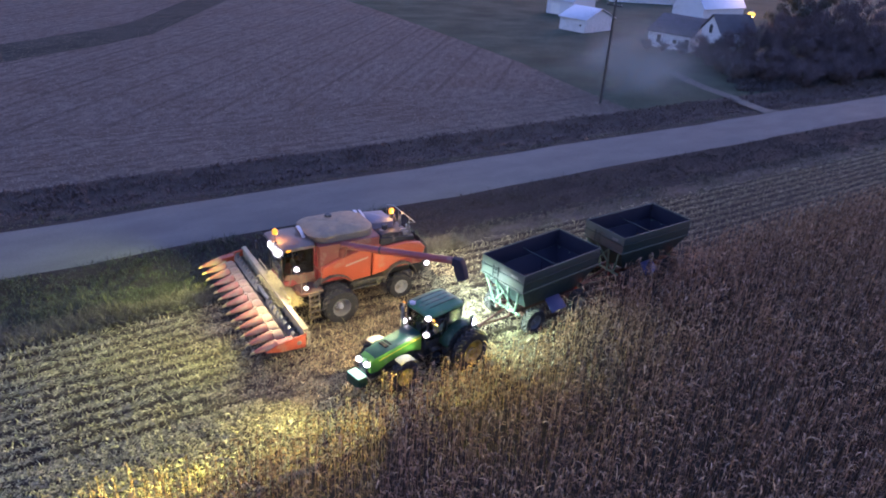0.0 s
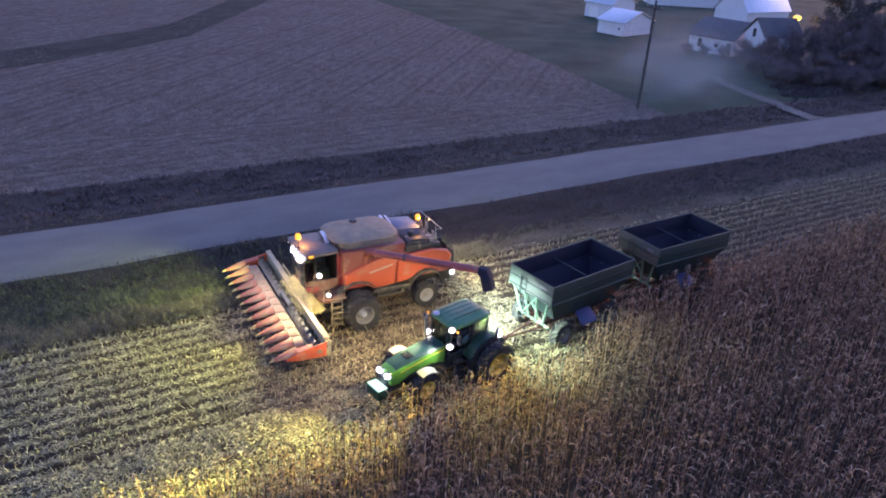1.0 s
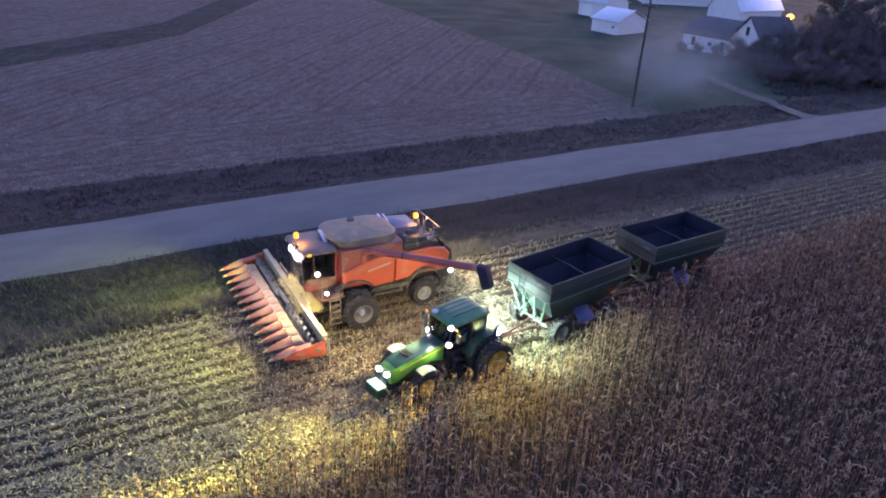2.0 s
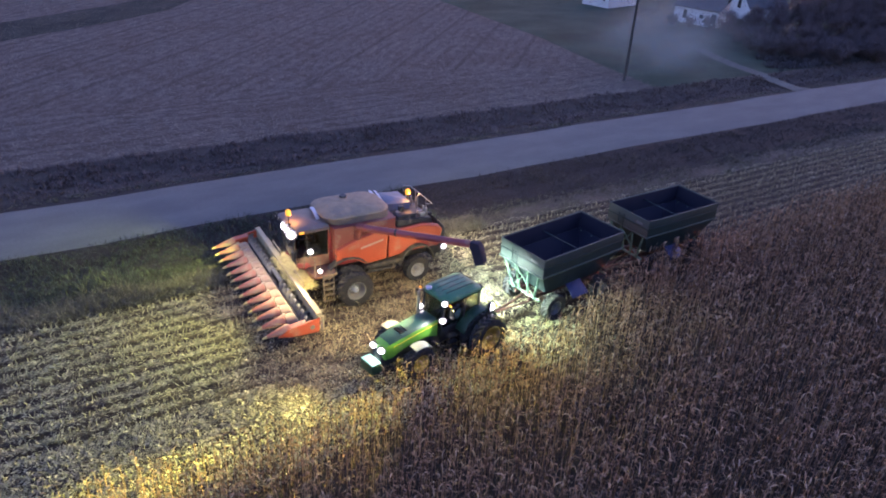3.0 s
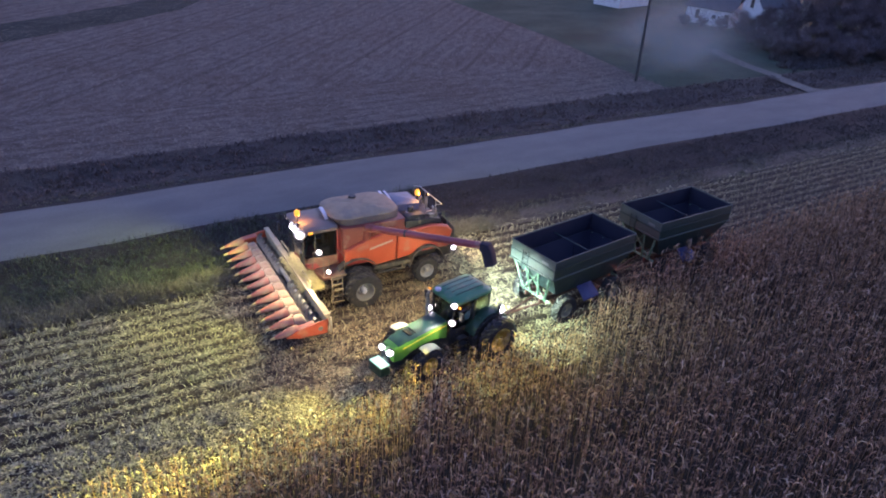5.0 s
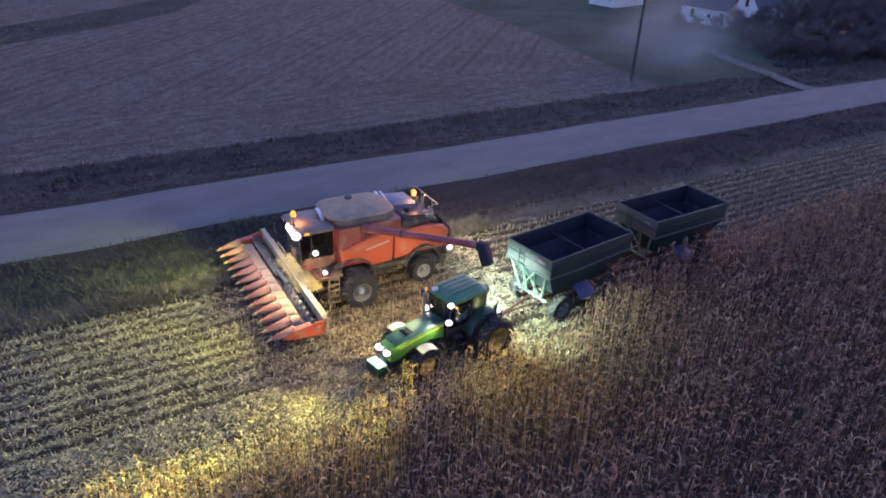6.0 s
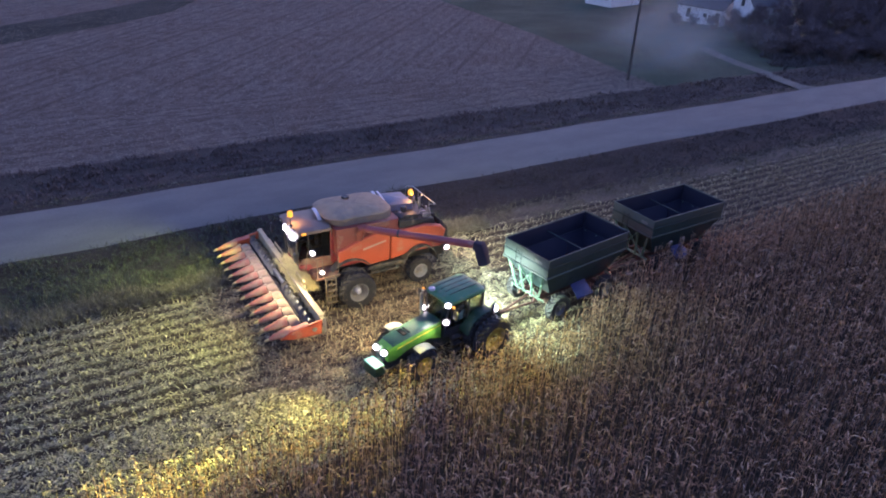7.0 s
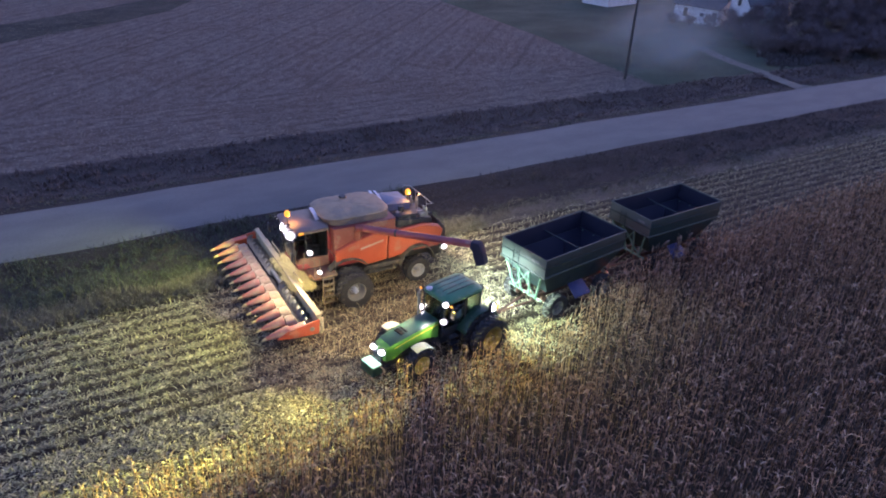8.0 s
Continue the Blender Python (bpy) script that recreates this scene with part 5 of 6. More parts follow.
    lad = Shape().tube([(-0.06, h * 0.15, 1.1), (-0.08, h * 0.15, 3.42)], 0.02, 6).tube([(-0.06, h * 0.4, 1.1), (-0.08, h * 0.4, 3.42)], 0.02, 6)
    for k in range(8):
        lad.tube([(-0.07, h * 0.15, 1.2 + 0.3 * k), (-0.07, h * 0.4, 1.2 + 0.3 * k)], 0.015, 6)
    part("ladder", lad, M_WAGON, w, "thin green ladder on the front wall")
    chute = Shape().loft([[(L * 0.41, -0.9, 1.4), (L * 0.59, -0.9, 1.4), (L * 0.59, -0.9, 1.45), (L * 0.41, -0.9, 1.45)], [(L * 0.40, -1.6, 0.85), (L * 0.60, -1.6, 0.85), (L * 0.60, -1.6, 0.9), (L * 0.40, -1.6, 0.9)]])
    part("discharge_chute", chute, M_CHUTE, w, "smooth discharge chute, reflected sky in its blue-grey", bevel=0.01)
    tong = Shape().tube([(1.1, -0.4, 0.7), (hitch[0] * 0.4, hitch[1] * 0.4 - 0.08, 0.58), (*hitch, 0.52)], 0.06, 8).tube([(1.1, 0.4, 0.7), (hitch[0] * 0.4, hitch[1] * 0.4 + 0.08, 0.58), (*hitch, 0.52)], 0.06, 8)
    part("tongue", tong, M_RUST, w, "rusty steel drawbar tongue")
    ws = wheel_meshes(0.70, 0.46, 0.36, M_RIM_W, 16, 0.06)
    for x in (1.15, L - 1.15):
        for sgn in (-1, 1):
            put_wheel(w, ws, x, sgn * 1.36, 0.695, sgn > 0)
    return w


M_RIM_W = mat("dirty_grey_rim", (0.11, 0.105, 0.10), 0.55, 0, 0.2, 4, 50, 0.05, DUST, 0.2)
# chute metal coloured blue for the sky it reflects
M_CHUTE = mat("sky_tinted_chute", (0.045, 0.048, 0.11), 0.4, 0.5, 0.15)
M_WAGONLEG = mat("pale_green_legs", (0.085, 0.15, 0.10), 0.5, 0, 0.2, 3, 40, 0.05, DUST, 0.15)
build_wagon(pose(12.10, -1.86, 0, 0, 0, 8.9), 5.71, 2.94, "dark green gravity grain wagon, empty, hitched to the tractor", (-2.11, 0.03))
build_wagon(pose(19.93, -0.63, 0, 0, 0, 3.4), 5.61, 2.9, "dark grey-green gravity grain wagon trailing the other wagon", (-2.2, -0.22))


# ---- farmstead ----
def gable_building(name, m, length, width, eave, ridge, wall_mat, roof_mat, label, category, windows=(), doors=(), overhang=0.35):
    """Ridge along its own x; walls stand on the pose m. windows: (wall, along, sill, w, h); wall is 'front' (-y), 'end' (x = 0)."""
    b = thing(name, m, label, category)
    h = width / 2
    wall = Shape().loft([[(0, -h, -0.6), (0, h, -0.6), (0, h, eave), (0, 0, ridge - 0.12), (0, -h, eave)], [(length, -h, -0.6), (length, h, -0.6), (length, h, eave), (length, 0, ridge - 0.12), (length, -h, eave)]])
    wl = part("wall", wall, wall_mat, b, "white boarded walls")
    for k in range(int(eave / 0.22)):
        z = 0.1 + k * 0.22
        part("siding_board", Shape().box(-0.012, length + 0.012, -h - 0.018, -h - 0.004, z, z + 0.19), wall_mat, wl)
    for sgn in (-1, 1):
        s = ridge - eave
        ov = overhang
        drop = ov * s / h
        r = Shape().loft([[(-ov, 0, ridge), (length + ov, 0, ridge), (length + ov, 0, ridge + 0.12), (-ov, 0, ridge + 0.12)],
                          [(-ov, sgn * (h + ov), eave - drop + 0.12), (length + ov, sgn * (h + ov), eave - drop + 0.12), (length + ov, sgn * (h + ov), eave - drop + 0.24), (-ov, sgn * (h + ov), eave - drop + 0.24)]])
        part("roof", r, roof_mat, b, "pitched roof slope", bevel=0.02)
    for side, a, z, w, hh in windows:
        if side == "front":
            outer, inner = Shape().box(a - w / 2 - 0.1, a + w / 2 + 0.1, -h - 0.07, -h - 0.02, z - 0.1, z + hh + 0.1), Shape().box(a - w / 2, a + w / 2, -h - 0.085, -h - 0.072, z, z + hh)
        else:
            outer, inner = Shape().box(-0.07, -0.02, a - w / 2 - 0.1, a + w / 2 + 0.1, z - 0.1, z + hh + 0.1), Shape().box(-0.085, -0.072, a - w / 2, a + w / 2, z, z + hh)
        win = part("window", outer, M_TRIM, b, "white window surround")
        part("pane", inner, M_PANE, win, "dark window pane")
    for side, a, w, hh in doors:
        d = Shape().box(a - w / 2, a + w / 2, -h - 0.06, -h - 0.02, 0, hh) if side == "front" else Shape().box(-0.06, -0.02, a - w / 2, a + w / 2, 0, hh)
        part("door", d, M_PANE if w < 1.5 else M_TRIM, b, "closed door")
    return b


# the house: a low wing, and a taller block with its gable to the road
ang = math.degrees(math.atan2(60.7 - 52.6, 86.3 - 88.4))
gable_building("house_wing", pose(86.5, 60.9, 0, 0, 0, ang - 180) @ pose(0, 4.6, 0), 7.6, 9.2, 2.5, 4.95, M_WHITE, M_ROOF, "low white boarded house wing with a dark shingle roof", "house",
               windows=[("front", 2.0, 0.8, 0.7, 1.3), ("front", 4.9, 1.1, 0.7, 0.6), ("front", 7.0, 0.6, 0.75, 1.4)])
gable_building("farmhouse", pose(90.0, 51.2, 0, 0, 0, -12.7), 6.6, 4.7, 4.0, 6.3, M_WHITE, M_ROOF, "tall white boarded farmhouse with its gable to the road", "house",
               windows=[("end", 0.1, 3.5, 0.8, 1.3), ("end", 0.9, 0.8, 0.8, 1.3), ("end", -1.2, 0.8, 0.8, 1.3)])
sa = math.degrees(math.atan2(73.2 - 78.8, 83.3 - 82.1))
gable_building("shed", pose(82.1, 78.8, 0, 0, 0, sa) @ pose(0, 4.3, 0), 5.7, 8.6, 2.25, 4.0, M_WHITE, M_TIN, "white shed with a pale metal roof", "shed", windows=[("front", 4.7, 1.1, 0.45, 0.35)])
gable_building("small_barn", pose(94.0, 97.7, 0, 0, 0, -75) @ pose(0, 4.2, 0), 6.5, 8.4, 2.9, 5.4, M_WHITE, M_TIN, "white small barn with a metal roof", "barn", doors=[("front", 2.2, 2.2, 2.2)])
gable_building("barn", pose(126.9, 88.3, 0, 0, 0, 4), 15.0, 8.4, 2.2, 7.6, M_WHITE, M_TIN, "large white barn with a steep pale roof", "barn")
gable_building("long_shed", pose(126.0, 112.0, 0, 0, 0, -28) @ pose(0, 4, 0), 20.0, 7.5, 2.6, 4.4, M_WHITE, M_TIN, "long low white machine shed", "shed")

# power pole by the road
pole = thing("utility_pole", pose(*on_land(50.5, 32.7)), "tall weathered wooden utility pole by the road", "utility pole")
part("shaft", Shape().tube([(0, 0, -0.5), (0, 0, 6), (0, 0, 11.4)], 0.17, 12, 0.11), M_WOOD, pole)
part("crossarm", Shape().box(-0.18, -0.06, -1.15, 1.15, 10.6, 10.72), M_WOOD, pole, "wooden crossarm", bevel=0.01)
for y in (-1.05, 0.0, 1.05):
    part("insulator", Shape().tube([(-0.12, y, 10.72), (-0.12, y, 10.9)], 0.05, 8), M_STEEL, pole)

# yard light on its pole
yx, yy = 98.2, 50.9
yard = thing("yard_light", pose(*on_land(yx, yy)), "lit yellow yard light on a wooden pole", "yard light")
part("shaft", Shape().tube([(0, 0, -0.4), (0, 0, 7.0)], 0.13, 10, 0.09), M_WOOD, yard)
arm = part("arm", Shape().tube([(0, 0, 6.6), (-0.5, -0.5, 6.85), (-0.9, -0.9, 6.8)], 0.035, 8), M_STEEL, yard, "steel lamp arm")
part("lamp_head", Shape().loft([[(-0.9 + r * math.cos(k * math.pi / 7), -0.9 + r * math.sin(k * math.pi / 7), z) for k in range(14)] for r, z in ((0.1, 6.95), (0.3, 6.85), (0.32, 6.75))]), M_STEEL, arm)
# globe drawn oversized to take in the lamp's bloom
part("bulb", Shape().loft([[(-0.9 + r * math.cos(k * math.pi / 7), -0.9 + r * math.sin(k * math.pi / 7), z) for k in range(14)] for r, z in ((0.34, 6.74), (0.62, 6.5), (0.55, 6.15), (0.2, 5.98))]), M_YARD, arm, "glowing yellow lamp globe")
yl = bpy.data.lights.new("yard_lamp", "POINT")
yl.energy, yl.color, yl.shadow_soft_size = 130, (1.0, 0.66, 0.25), 0.4
new("yard_lamp", yl).location = (yx - 1.1, yy - 1.1, on_land(yx, yy)[2] + 5.9)


# ---- trees and bushes ----
def build_tree(x, y, height, spread, name, label, leaf_mat, count, conifer=False, trunk_r=0.25, low=0.25):
    rng = np.random.default_rng(int(x * 7 + y * 13))
    t = thing(name, pose(*on_land(x, y)), label, "tree" if height > 3.5 else "bush")
    s = Shape()
    s.tube([(0, 0, -0.2), (0.08 * spread, 0.05, height * 0.4), (0.02, 0.1, height * 0.95)], trunk_r, 8, 0.03)
    ends = []
    limbs = 40 if conifer else 26
    for k in range(limbs):
        z = height * (low + (0.95 - low) * (k + rng.random()) / limbs)
        a = rng.random() * 2 * math.pi
        f = (1 - (z / height - low) / (1.02 - low)) if conifer else math.sqrt(max(0.05, 1 - ((z / height - 0.55) / 0.5) ** 2))
        r = spread * f * rng.uniform(0.65, 1.05)
        e = (r * math.cos(a), r * math.sin(a), z + (-0.1 if conifer else 0.35) * r)
        m = (e[0] * 0.5, e[1] * 0.5, z + (0.0 if conifer else 0.08) * r)
        s.tube([(0, 0, z - 0.25 * r * (not conifer)), m, e], trunk_r * 0.28, 5, 0.012)
        ends += [(Vector(m) + (Vector(e) - Vector(m)) * q) for q in (0.0, 0.35, 0.7, 1.0)]
    part("trunk", s, M_BARK, t, "dark trunk with limbs", smooth=60)
    pick = rng.integers(0, len(ends), count)
    base = np.array([tuple(ends[i]) for i in pick]) + rng.normal(0, 0.11 * spread, (count, 3)) * (0.7, 0.7, 0.6)
    if leaf_mat == M_NEEDLE:
        v, f = blades(base, rng.uniform(0, 2 * math.pi, count), rng.uniform(0.2, 0.5, count), rng.uniform(-0.9, 0.9, count), rng.uniform(0, 1.2, count), rng.uniform(0.08, 0.22, count), 2, rng.uniform(-1.2, 1.2, count))
    else:
        # fine twigs with a few leaves left on them
        v, f = blades(base, rng.uniform(0, 2 * math.pi, count), rng.uniform(0.3, 0.9, count), rng.uniform(0.1, 1.5, count), rng.uniform(-0.4, 0.9, count), rng.uniform(0.03, 0.10, count), 1, rng.uniform(-1.2, 1.2, count))
    crown = soft_mesh("crown", v, f, leaf_mat, "", "ragged crown of small dark leaves")
    crown.parent = t
    return t


build_tree(104.2, 46.6, 14.0, 5.4, "evergreen_tree", "tall dark evergreen tree beside the farmhouse", M_NEEDLE, 16000, False, 0.3, 0.12)
for x, y, h, s in ((82.6, 45.0, 3.6, 3.0), (85.9, 42.8, 4.3, 3.2), (90.6, 43.2, 5.0, 3.7), (95.6, 41.2, 6.2, 4.1), (99.0, 44.4, 6.6, 3.9), (101.5, 40.4, 7.2, 4.3), (107.3, 42.0, 8.5, 4.7), (105.6, 37.4, 6.0, 4.2), (99.8, 36.2, 4.7, 3.8), (91.4, 37.5, 4.1, 3.4), (85.1, 37.2, 3.0, 2.9), (112.3, 39.0, 7.6, 4.6), (118.2, 43.0, 9.3, 4.8), (112.3, 49.5, 10.2, 4.8), (80.1, 40.0, 2.4, 2.3), (94.3, 33.3, 2.9, 3.1), (104.0, 33.1, 3.8, 3.6), (110.7, 34.3, 4.7, 3.8), (88.0, 32.6, 2.0, 2.4), (99.0, 31.6, 2.4, 2.9), (81.5, 34.2, 2.2, 2.3), (84.6, 30.6, 2.0, 2.4), (92.4, 29.8, 2.3, 2.7), (104.5, 29.6, 2.6, 2.9), (79.0, 36.6, 2.0, 2.0)):
    build_tree(x, y, h, s, "yard_tree" if h > 3.5 else "yard_bush", "dark bare-looking autumn tree in the farmyard" if h > 3.5 else "dark rounded autumn bush in the yard", M_LEAF, int(2100 * s), False, 0.1 + 0.012 * h, 0.05)
for x, y, h, s in ((84.3, 55.4, 1.4, 1.0), (83.3, 57.8, 1.2, 1.0), (85.6, 52.5, 1.8, 1.2), (88.7, 50.5, 1.9, 1.3), (92.1, 50.5, 1.8, 1.2), (86.6, 50.1, 1.4, 1.0)):
    build_tree(x, y, h, s, "bush", "dark garden bush against the white house", M_LEAF, int(900 * s), False, 0.06, 0.05)

# ---- standing corn ----
rng = np.random.default_rng(11)


def corn_edge(x):
    """Where the standing corn begins, measured across the rows."""
    return np.interp(x, [-8, -2, 1.8, 6, 9.5, 11.2, 13.2, 15.4, 18, 21, 27, 34], [-6.95, -6.9, -6.3, -6.1, -6.05, -5.95, -5.4, -4.45, -3.55, -3.1, -2.5, -2.35])


def build_corn():
    sets = []
    xs, ys = [], []
    rows = np.arange(-2.4, -31, -0.762)
    for v in rows:
        u = np.arange(-22.0, 68.0, 0.14)
        u = u + rng.normal(0, 0.035, len(u))
        vv = v + rng.normal(0, 0.05, len(u))
        keep = (vv < corn_edge(u) + 0.05) & (rng.random(len(u)) > 0.06)
        keep &= ~((u > 48) & (rng.random(len(u)) < 0.4))
        keep &= ~((v < -19) & (u < 2) & (rng.random(len(u)) < 0.4))
        xs.append(u[keep])
        ys.append(vv[keep] + LEAN * u[keep])
    x, y = np.concatenate(xs), np.concatenate(ys)
    n = len(x)
    clump = np.array([noise.noise((a * 0.35, b * 0.35, 0.0)) for a, b in zip(x, y)])
    h = 2.28 + 0.22 * clump + rng.normal(0, 0.14, n)
    lean_a, lean = rng.uniform(0, 2 * math.pi, n), np.abs(rng.normal(0, 0.07, n))
    base = np.stack([x, y, np.zeros(n)], -1)
    top = base + np.stack([np.cos(lean_a) * lean * h, np.sin(lean_a) * lean * h, h], -1)
    # stalks: slim three-sided rods
    ring = np.array([(math.cos(a), math.sin(a), 0) for a in (0, 2.094, 4.189)])
    sv = np.concatenate([base[:, None] + ring[None] * 0.014, top[:, None] + ring[None] * 0.009], 1).reshape(-1, 3)
    q = np.array([(0, 1, 4, 3), (1, 2, 5, 4), (2, 0, 3, 5)])
    sf = (q[None] + (np.arange(n) * 6)[:, None, None]).reshape(-1, 4)
    sets.append((sv, sf))
    tops = []
    plane = rng.uniform(0, 2 * math.pi, n)
    for k in range(2, 10):
        f = 0.18 + 0.088 * k + rng.normal(0, 0.025, n)
        keep = rng.random(n) < (0.85 if k < 6 else 0.8)
        b = base + (top - base) * f[:, None]
        az = plane + math.pi * (k % 2) + rng.normal(0, 0.5, n)
        ln = rng.uniform(0.28, 0.55, n) * (1.0 if k < 6 else 0.85)
        sets.append(blades(b[keep], az[keep], ln[keep], rng.uniform(0.8, 1.4, n)[keep], rng.uniform(3.0, 4.6, n)[keep], rng.uniform(0.028, 0.055, n)[keep], 3, rng.uniform(-0.9, 0.9, n)[keep]))
    # tips bent over like hooks, and thin tassels
    hook = rng.random(n) < 0.7
    tops.append(blades(top[hook], rng.uniform(0, 2 * math.pi, hook.sum()), rng.uniform(0.25, 0.52, hook.sum()), rng.uniform(0.9, 1.55, hook.sum()), rng.uniform(1.4, 3.6, hook.sum()), rng.uniform(0.022, 0.048, hook.sum()), 4, rng.uniform(-0.8, 0.8, hook.sum())))
    tops.append(blades(top, rng.uniform(0, 2 * math.pi, n), rng.uniform(0.14, 0.3, n), rng.uniform(1.0, 1.5, n), rng.uniform(0.4, 1.6, n), np.full(n, 0.016), 2))
    # hanging ears
    keep = rng.random(n) < 0.75
    b = base + (top - base) * rng.uniform(0.42, 0.52, n)[:, None]
    sets.append(blades(b[keep], rng.uniform(0, 2 * math.pi, n)[keep], np.full(keep.sum(), 0.26), rng.uniform(-0.6, 0.6, n)[keep], rng.uniform(0.5, 1.5, n)[keep], np.full(keep.sum(), 0.065), 2))
    v, f = gather(*sets)
    soft_mesh("standing_corn", v, f, M_CORN, "stuff", "ripe dry brown corn standing in rows", "corn")
    v, f = gather(*tops)
    soft_mesh("corn_tips", v, f, M_CORNTOP, "stuff", "pale dry curled tips of the corn", "corn")


build_corn()


# ---- litter and cut stalks between the corn and the grass ----
def build_stubble():
    n = 500000
    u = np.where(rng.random(n) < 0.66, rng.uniform(-19, 14, n), rng.uniform(14, 80, n))
    v = rng.uniform(-7.6, 6.75, n)
    drift = 0.06 * np.sin(u * 0.7 + np.floor(v / 0.762) * 2.1) + 0.04 * np.sin(u * 1.9)
    thick = (0.5 + 0.5 * np.cos(2 * math.pi * (v + 2.4 + drift) / 0.762)) ** np.interp(u, [8, 16], [3.5, 4.5])
    clump = np.array([noise.noise((a * 0.9, b * 1.4, 5.0)) for a, b in zip(u, v)])
    worn = np.clip((u + 2.5) / 3.0, 0, 1) * np.clip((15.0 - u) / 3.0, 0, 1)
    want = np.interp(u, [14, 30], [1.0, 0.85]) * (1 - 0.75 * worn) * (np.interp(u, [8, 16], [0.07, 0.0]) + 0.95 * thick * (0.75 + 1.0 * clump)) + 0.75 * worn * (0.32 + 0.7 * clump) + np.where((v < -2.2) & (u < 3.5), 0.4 + 0.4 * clump, 0.0)
    keep = (v > corn_edge(u) - 0.6) & (rng.random(n) < np.clip(want, 0.02, 1))
    u, v, clump = u[keep], v[keep], clump[keep]
    n = len(u)
    base = np.stack([u, v + LEAN * u, rng.uniform(0.0, 0.07, n) + 0.07 * np.clip(clump, 0, 1)], -1)
    along = rng.integers(0, 2, n) * math.pi + rng.normal(0, 0.95, n)
    fine = rng.random(n) < np.clip((u + 2.5) / 3.0, 0, 1) * np.clip((13.0 - u) / 3.0, 0, 1) * np.clip((v + 5.0) / 1.5, 0, 1) * 0.85
    c = int(fine.sum())
    bits = np.repeat(base[fine], 2, 0) + rng.normal(0, 0.12, (2 * c, 3)) * (1, 1, 0.15)
    vv, f = blades(bits, rng.uniform(0, 2 * math.pi, 2 * c), rng.uniform(0.05, 0.17, 2 * c), rng.uniform(-0.1, 0.7, 2 * c), rng.uniform(0.1, 1.2, 2 * c), rng.uniform(0.015, 0.04, 2 * c), 1, rng.uniform(-0.8, 0.8, 2 * c))
    soft_mesh("chaff", vv, f, M_CHAFF, "stuff", "brown chopped chaff on the driven ground", "crop litter")
    base, along, n = base[~fine], along[~fine], n - c
    sets = [blades(base, along, rng.uniform(0.07, 0.30, n), rng.uniform(-0.1, 0.9, n), rng.uniform(0.1, 1.8, n), rng.uniform(0.014, 0.044, n), 2, rng.uniform(-1.0, 1.0, n))]
    vv, f = gather(*sets)
    soft_mesh("corn_litter", vv, f, M_RESIDUE, "stuff", "pale husks and leaves strewn over stubble", "crop litter")
    us, vs = [], []
    for row in np.arange(-2.4 - 6 * 0.762, 6.5, 0.762):
        a = np.arange(-25.0, 90.0, 0.19) + rng.normal(0, 0.03, len(np.arange(-25.0, 90.0, 0.19)))
        a = a[(rng.random(len(a)) < 0.8) & (row > corn_edge(a) + 0.1)]
        us.append(a)
        vs.append(np.full(len(a), row) + rng.normal(0, 0.04, len(a)))
    u, v = np.concatenate(us), np.concatenate(vs)
    n = len(u)
    base = np.stack([u, v + LEAN * u, np.full(n, -0.02)], -1)
    h = rng.uniform(0.15, 0.42, n)
    az, ti = rng.uniform(0, 2 * math.pi, n), np.abs(rng.normal(0, 0.3, n))
    top = base + np.stack([np.cos(az) * np.sin(ti) * h, np.sin(az) * np.sin(ti) * h, np.cos(ti) * h], -1)
    ring = np.array([(math.cos(a), math.sin(a), 0) for a in (0, 2.094, 4.189)])
    sv = np.concatenate([base[:, None] + ring[None] * 0.016, top[:, None] + ring[None] * 0.014], 1).reshape(-1, 3)
    q = np.array([(0, 1, 4, 3), (1, 2, 5, 4), (2, 0, 3, 5)])
    sf = (q[None] + (np.arange(n) * 6)[:, None, None]).reshape(-1, 4)
    lf = blades(top, rng.uniform(0, 2 * math.pi, n), rng.uniform(0.1, 0.3, n), rng.uniform(0, 0.9, n), rng.uniform(0.6, 2, n), rng.uniform(0.03, 0.05, n), 2)
    vv, f = gather((sv, sf), lf)
    soft_mesh("cut_stalks", vv, f, M_STUB, "stuff", "short cut corn stalks in rows", "stubble")


build_stubble()


def build_far_litter():
    n = 110000
    u = rng.uniform(-45, 60, n)
    v = 27.3 + 75 * rng.random(n) ** 1.6
    keep = (u < 51 + 0.05 * v) & (rng.random(n) < 0.7 + 0.3 * (0.5 + 0.5 * np.cos(2 * math.pi * np.where(v < 40, v, 0.68 * v - 0.73 * u) / 5.2)))
    u, v = u[keep], v[keep]
    n = len(u)
    base = np.stack([u, v + LEAN * u, ground_z(v) + rng.uniform(0.02, 0.1, n)], -1)
    vv, f = blades(base, rng.uniform(0, 2 * math.pi, n), rng.uniform(0.1, 0.32, n), rng.uniform(0, 0.8, n), rng.uniform(0.1, 1.2, n), rng.uniform(0.03, 0.08, n), 1, rng.uniform(-0.5, 0.5, n))
    soft_mesh("field_litter", vv, f, M_FARLITTER, "stuff", "weathered litter on the far field", "crop litter")


build_far_litter()


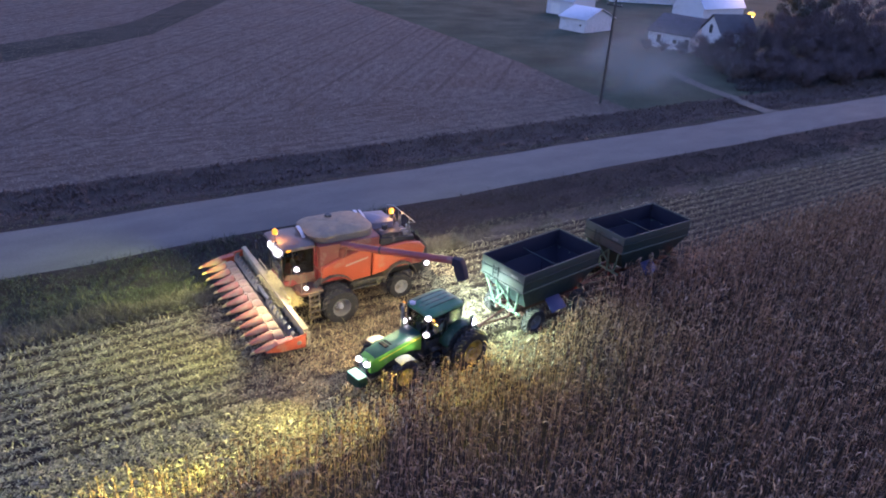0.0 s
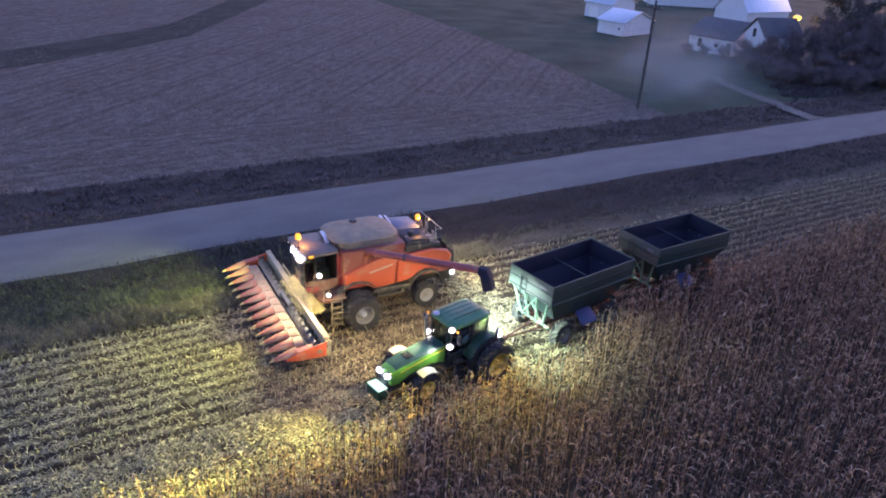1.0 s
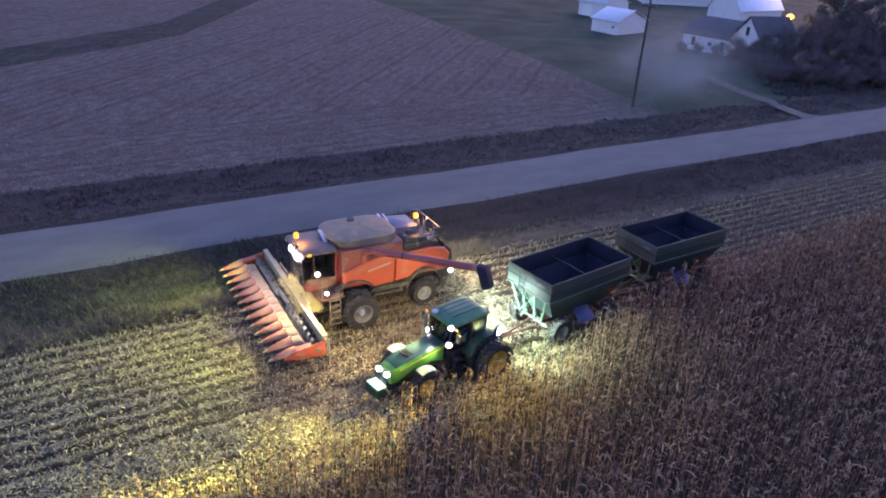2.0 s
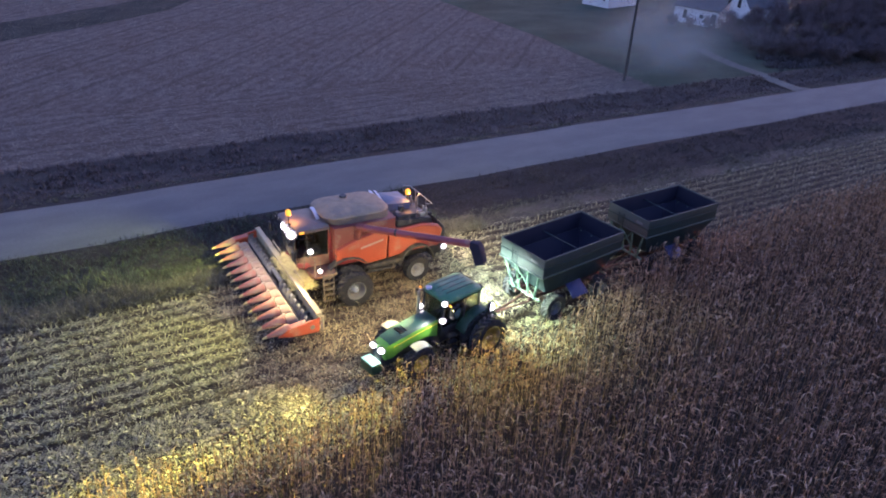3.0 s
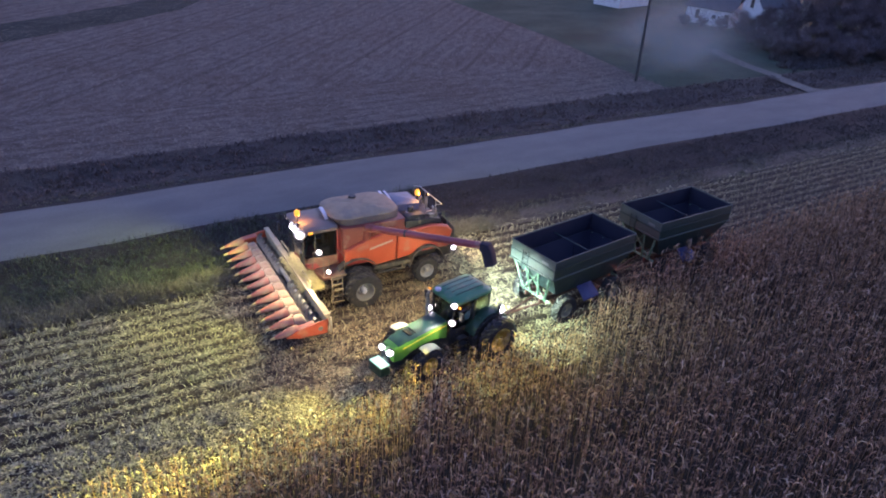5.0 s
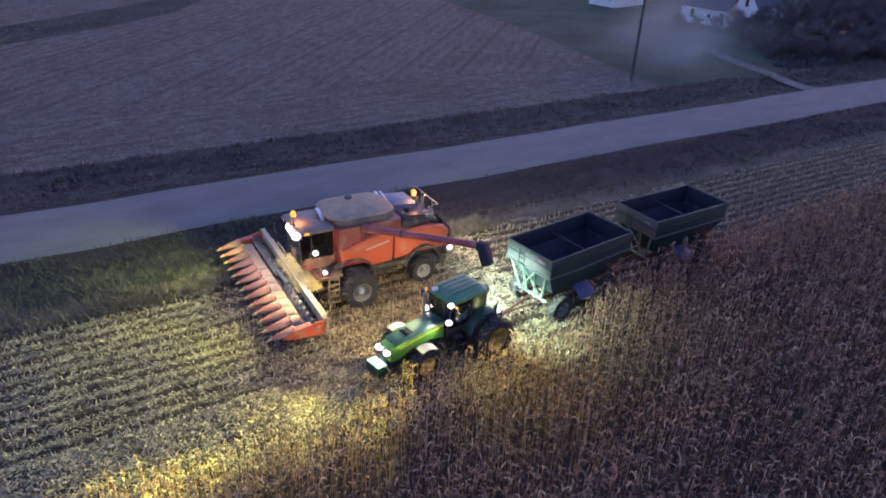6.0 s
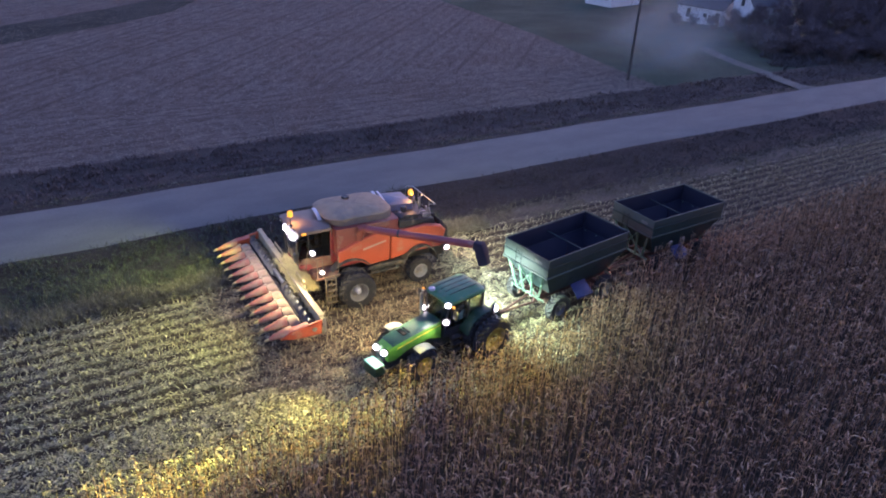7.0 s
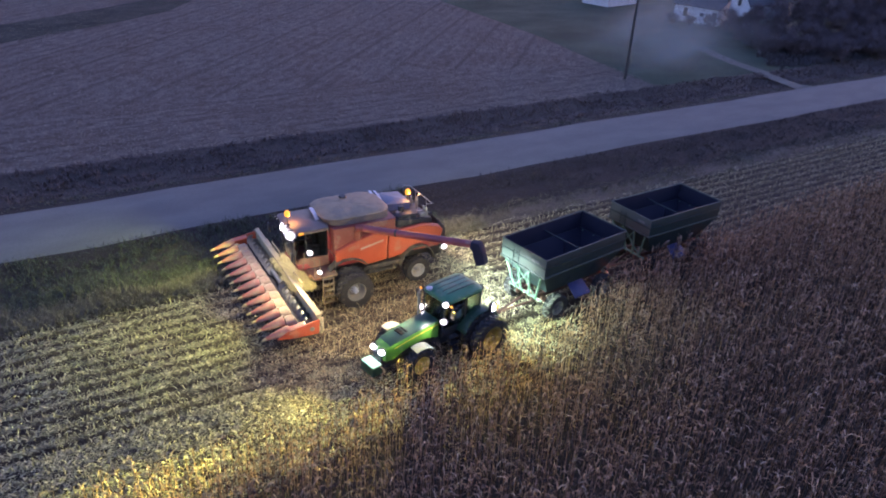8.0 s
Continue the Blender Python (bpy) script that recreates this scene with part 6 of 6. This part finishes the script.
# ---- grass of the verges and ditches ----
def build_grass(name, bands, material, label):
    sets = []
    for v0, v1, count, lo, hi, u0, u1 in bands:
        tuft = count // 7
        u, v = rng.uniform(u0, u1, tuft), rng.uniform(v0, v1, tuft)
        u, v = np.repeat(u, 7) + rng.normal(0, 0.12, tuft * 7), np.repeat(v, 7) + rng.normal(0, 0.12, tuft * 7)
        n = len(u)
        sway = 0.8 if v0 > 22 else 0.15
        v = v + sway * np.array([noise.noise((a * 0.22, 0.0, 7.0)) + 0.6 * noise.noise((a * 0.8, b, 2.0)) for a, b in zip(u[::7], v[::7])]).repeat(7)
        patchy = 0.72 + 0.85 * np.array([noise.noise((a * 0.25, b * 0.6, 3.0)) for a, b in zip(u[::7], v[::7])]).repeat(7)
        base = np.stack([u, v + LEAN * u, ground_z(v) - 0.02], -1)
        sets.append(blades(base, rng.uniform(0, 2 * math.pi, n), rng.uniform(lo, hi, n) * np.clip(patchy, 0.3, 1.4), rng.uniform(0.7, 1.5, n), rng.uniform(0.4, 1.9, n), rng.uniform(0.02, 0.045, n) * (1 + (v > 20.7)), 2))
    v, f = gather(*sets)
    soft_mesh(name, v, f, material, "stuff", label, "grass")


# one verge in two colours: lit olive near the combine, unlit brown beyond
build_grass("verge_grass", [(7.6, 10.0, 14000, 0.35, 0.8, -25, 14), (9.5, 13.9, 20000, 0.2, 0.55, -25, 14)], M_GRASS, "road verge grass, olive where the lamps light it")
build_grass("unlit_grass", [(7.9, 13.8, 33000, 0.2, 0.5, 14, 110)], M_GRASS_FAR, "road verge grass, dull brown where it is unlit")
build_grass("dry_grass", [(6.4, 8.2, 26000, 0.45, 1.05, -25, 16), (6.3, 9.2, 13000, 0.2, 0.5, 16, 100), (20.7, 22.0, 8000, 0.12, 0.3, -40, 110)], M_GRASS_DRY, "tall dry grass along the edge of the stubble")
build_grass("ditch_grass", [(22.2, 27.3, 48000, 0.2, 0.55, -40, 120)], M_GRASS_DARK, "tall dark brown grass in the ditch")

build_grass("tall_weeds", [(27.3, 30.5, 12000, 0.4, 1.1, 73, 130), (30.0, 34.0, 12000, 0.6, 1.4, 76, 130), (33.5, 38.0, 10000, 0.7, 1.6, 80, 125)], M_WEED, "dark tall weeds and brush by the farmyard")


# ---- straw heap on the corn head ----
def build_heap():
    s = Shape()
    n, mrows = 15, 9
    vs = []
    for i in range(n):
        for j in range(mrows):
            y, x = -1.6 + 3.2 * i / (n - 1), 2.4 + 0.85 * j / (mrows - 1)
            k = max(0.0, 1 - (2 * i / (n - 1) - 1) ** 2) * max(0.0, 1 - (2 * j / (mrows - 1) - 1) ** 2)
            vs.append((x, y + 4.3, 1.28 + 0.5 * k ** 0.6 + 0.1 * noise.noise((x * 4, y * 4, 1))))
    fs = [(i * mrows + j, i * mrows + j + 1, (i + 1) * mrows + j + 1, (i + 1) * mrows + j) for i in range(n - 1) for j in range(mrows - 1)]
    s.add(vs, fs)
    k = len(vs)
    s.add([(x, y, 1.15) for x, y, z in vs], [tuple(reversed(f)) for f in fs])
    heap_v = np.array(vs)
    c = 7000
    i = rng.integers(0, len(heap_v), c)
    base = heap_v[i] + rng.normal(0, 0.07, (c, 3))
    v, f = blades(base, rng.uniform(0, 2 * math.pi, c), rng.uniform(0.08, 0.3, c), rng.uniform(-0.3, 0.7, c), rng.uniform(0.2, 1.6, c), rng.uniform(0.02, 0.05, c), 2)
    core = np.array(s.v)
    quads = np.array(s.f)
    vv, ff = gather((core, quads), (v, f))
    soft_mesh("straw_heap", vv, ff, M_HEAP, "stuff", "yellowish husks and straw piled on the corn head", "straw")


M_HEAP = mat("straw", (0.40, 0.34, 0.14), 0.8, 0, 0.4, 2, 15, 0.3, island=0.6)
build_heap()


# ---- dust that drifts over the road and the farmyard ----
def build_dust():
    sets = []
    for cx, cy, cz, sx, sy, sz, count in ((58.5, 35.0, 2.2, 4.2, 3.4, 1.5, 110000), (64.0, 40.0, 3.4, 4.6, 4.2, 1.9, 110000), (69.0, 44.0, 4.6, 5.5, 5.0, 2.0, 40000)):
        p = rng.normal(0, 1, (count, 3)) * (sx, sy, sz) + (cx, cy, cz)
        p += 1.6 * np.stack([np.sin(p[:, 1] * 0.5 + p[:, 2]), np.cos(p[:, 0] * 0.4), 0.4 * np.sin(p[:, 0] * 0.7)], -1)
        sets.append(p[p[:, 2] > 0.3])
    p = np.concatenate(sets)
    n = len(p)
    size = rng.uniform(0.03, 0.06, n)[:, None]
    a, b = rng.normal(0, 1, (n, 3)), rng.normal(0, 1, (n, 3))
    a /= np.linalg.norm(a, axis=1)[:, None]
    b -= a * (a * b).sum(1)[:, None]
    b /= np.linalg.norm(b, axis=1)[:, None]
    v = np.stack([p + a * size, p - 0.5 * a * size + 0.87 * b * size, p - 0.5 * a * size - 0.87 * b * size], 1).reshape(-1, 3)
    soft_mesh("drifting_dust", v, np.arange(3 * n).reshape(-1, 3), M_DUSTCLOUD, "stuff", "pale harvest dust drifting in the air by the pole", "dust")


M_DUSTCLOUD = mat("airborne_dust", (0.36, 0.40, 0.39), 0.9, 0, 0.2, 0.3, 6, 0.0)
let_through(M_DUSTCLOUD, 0.5, (1.0, 1.0, 1.0))
thin_out(M_DUSTCLOUD, 0.22)
build_dust()
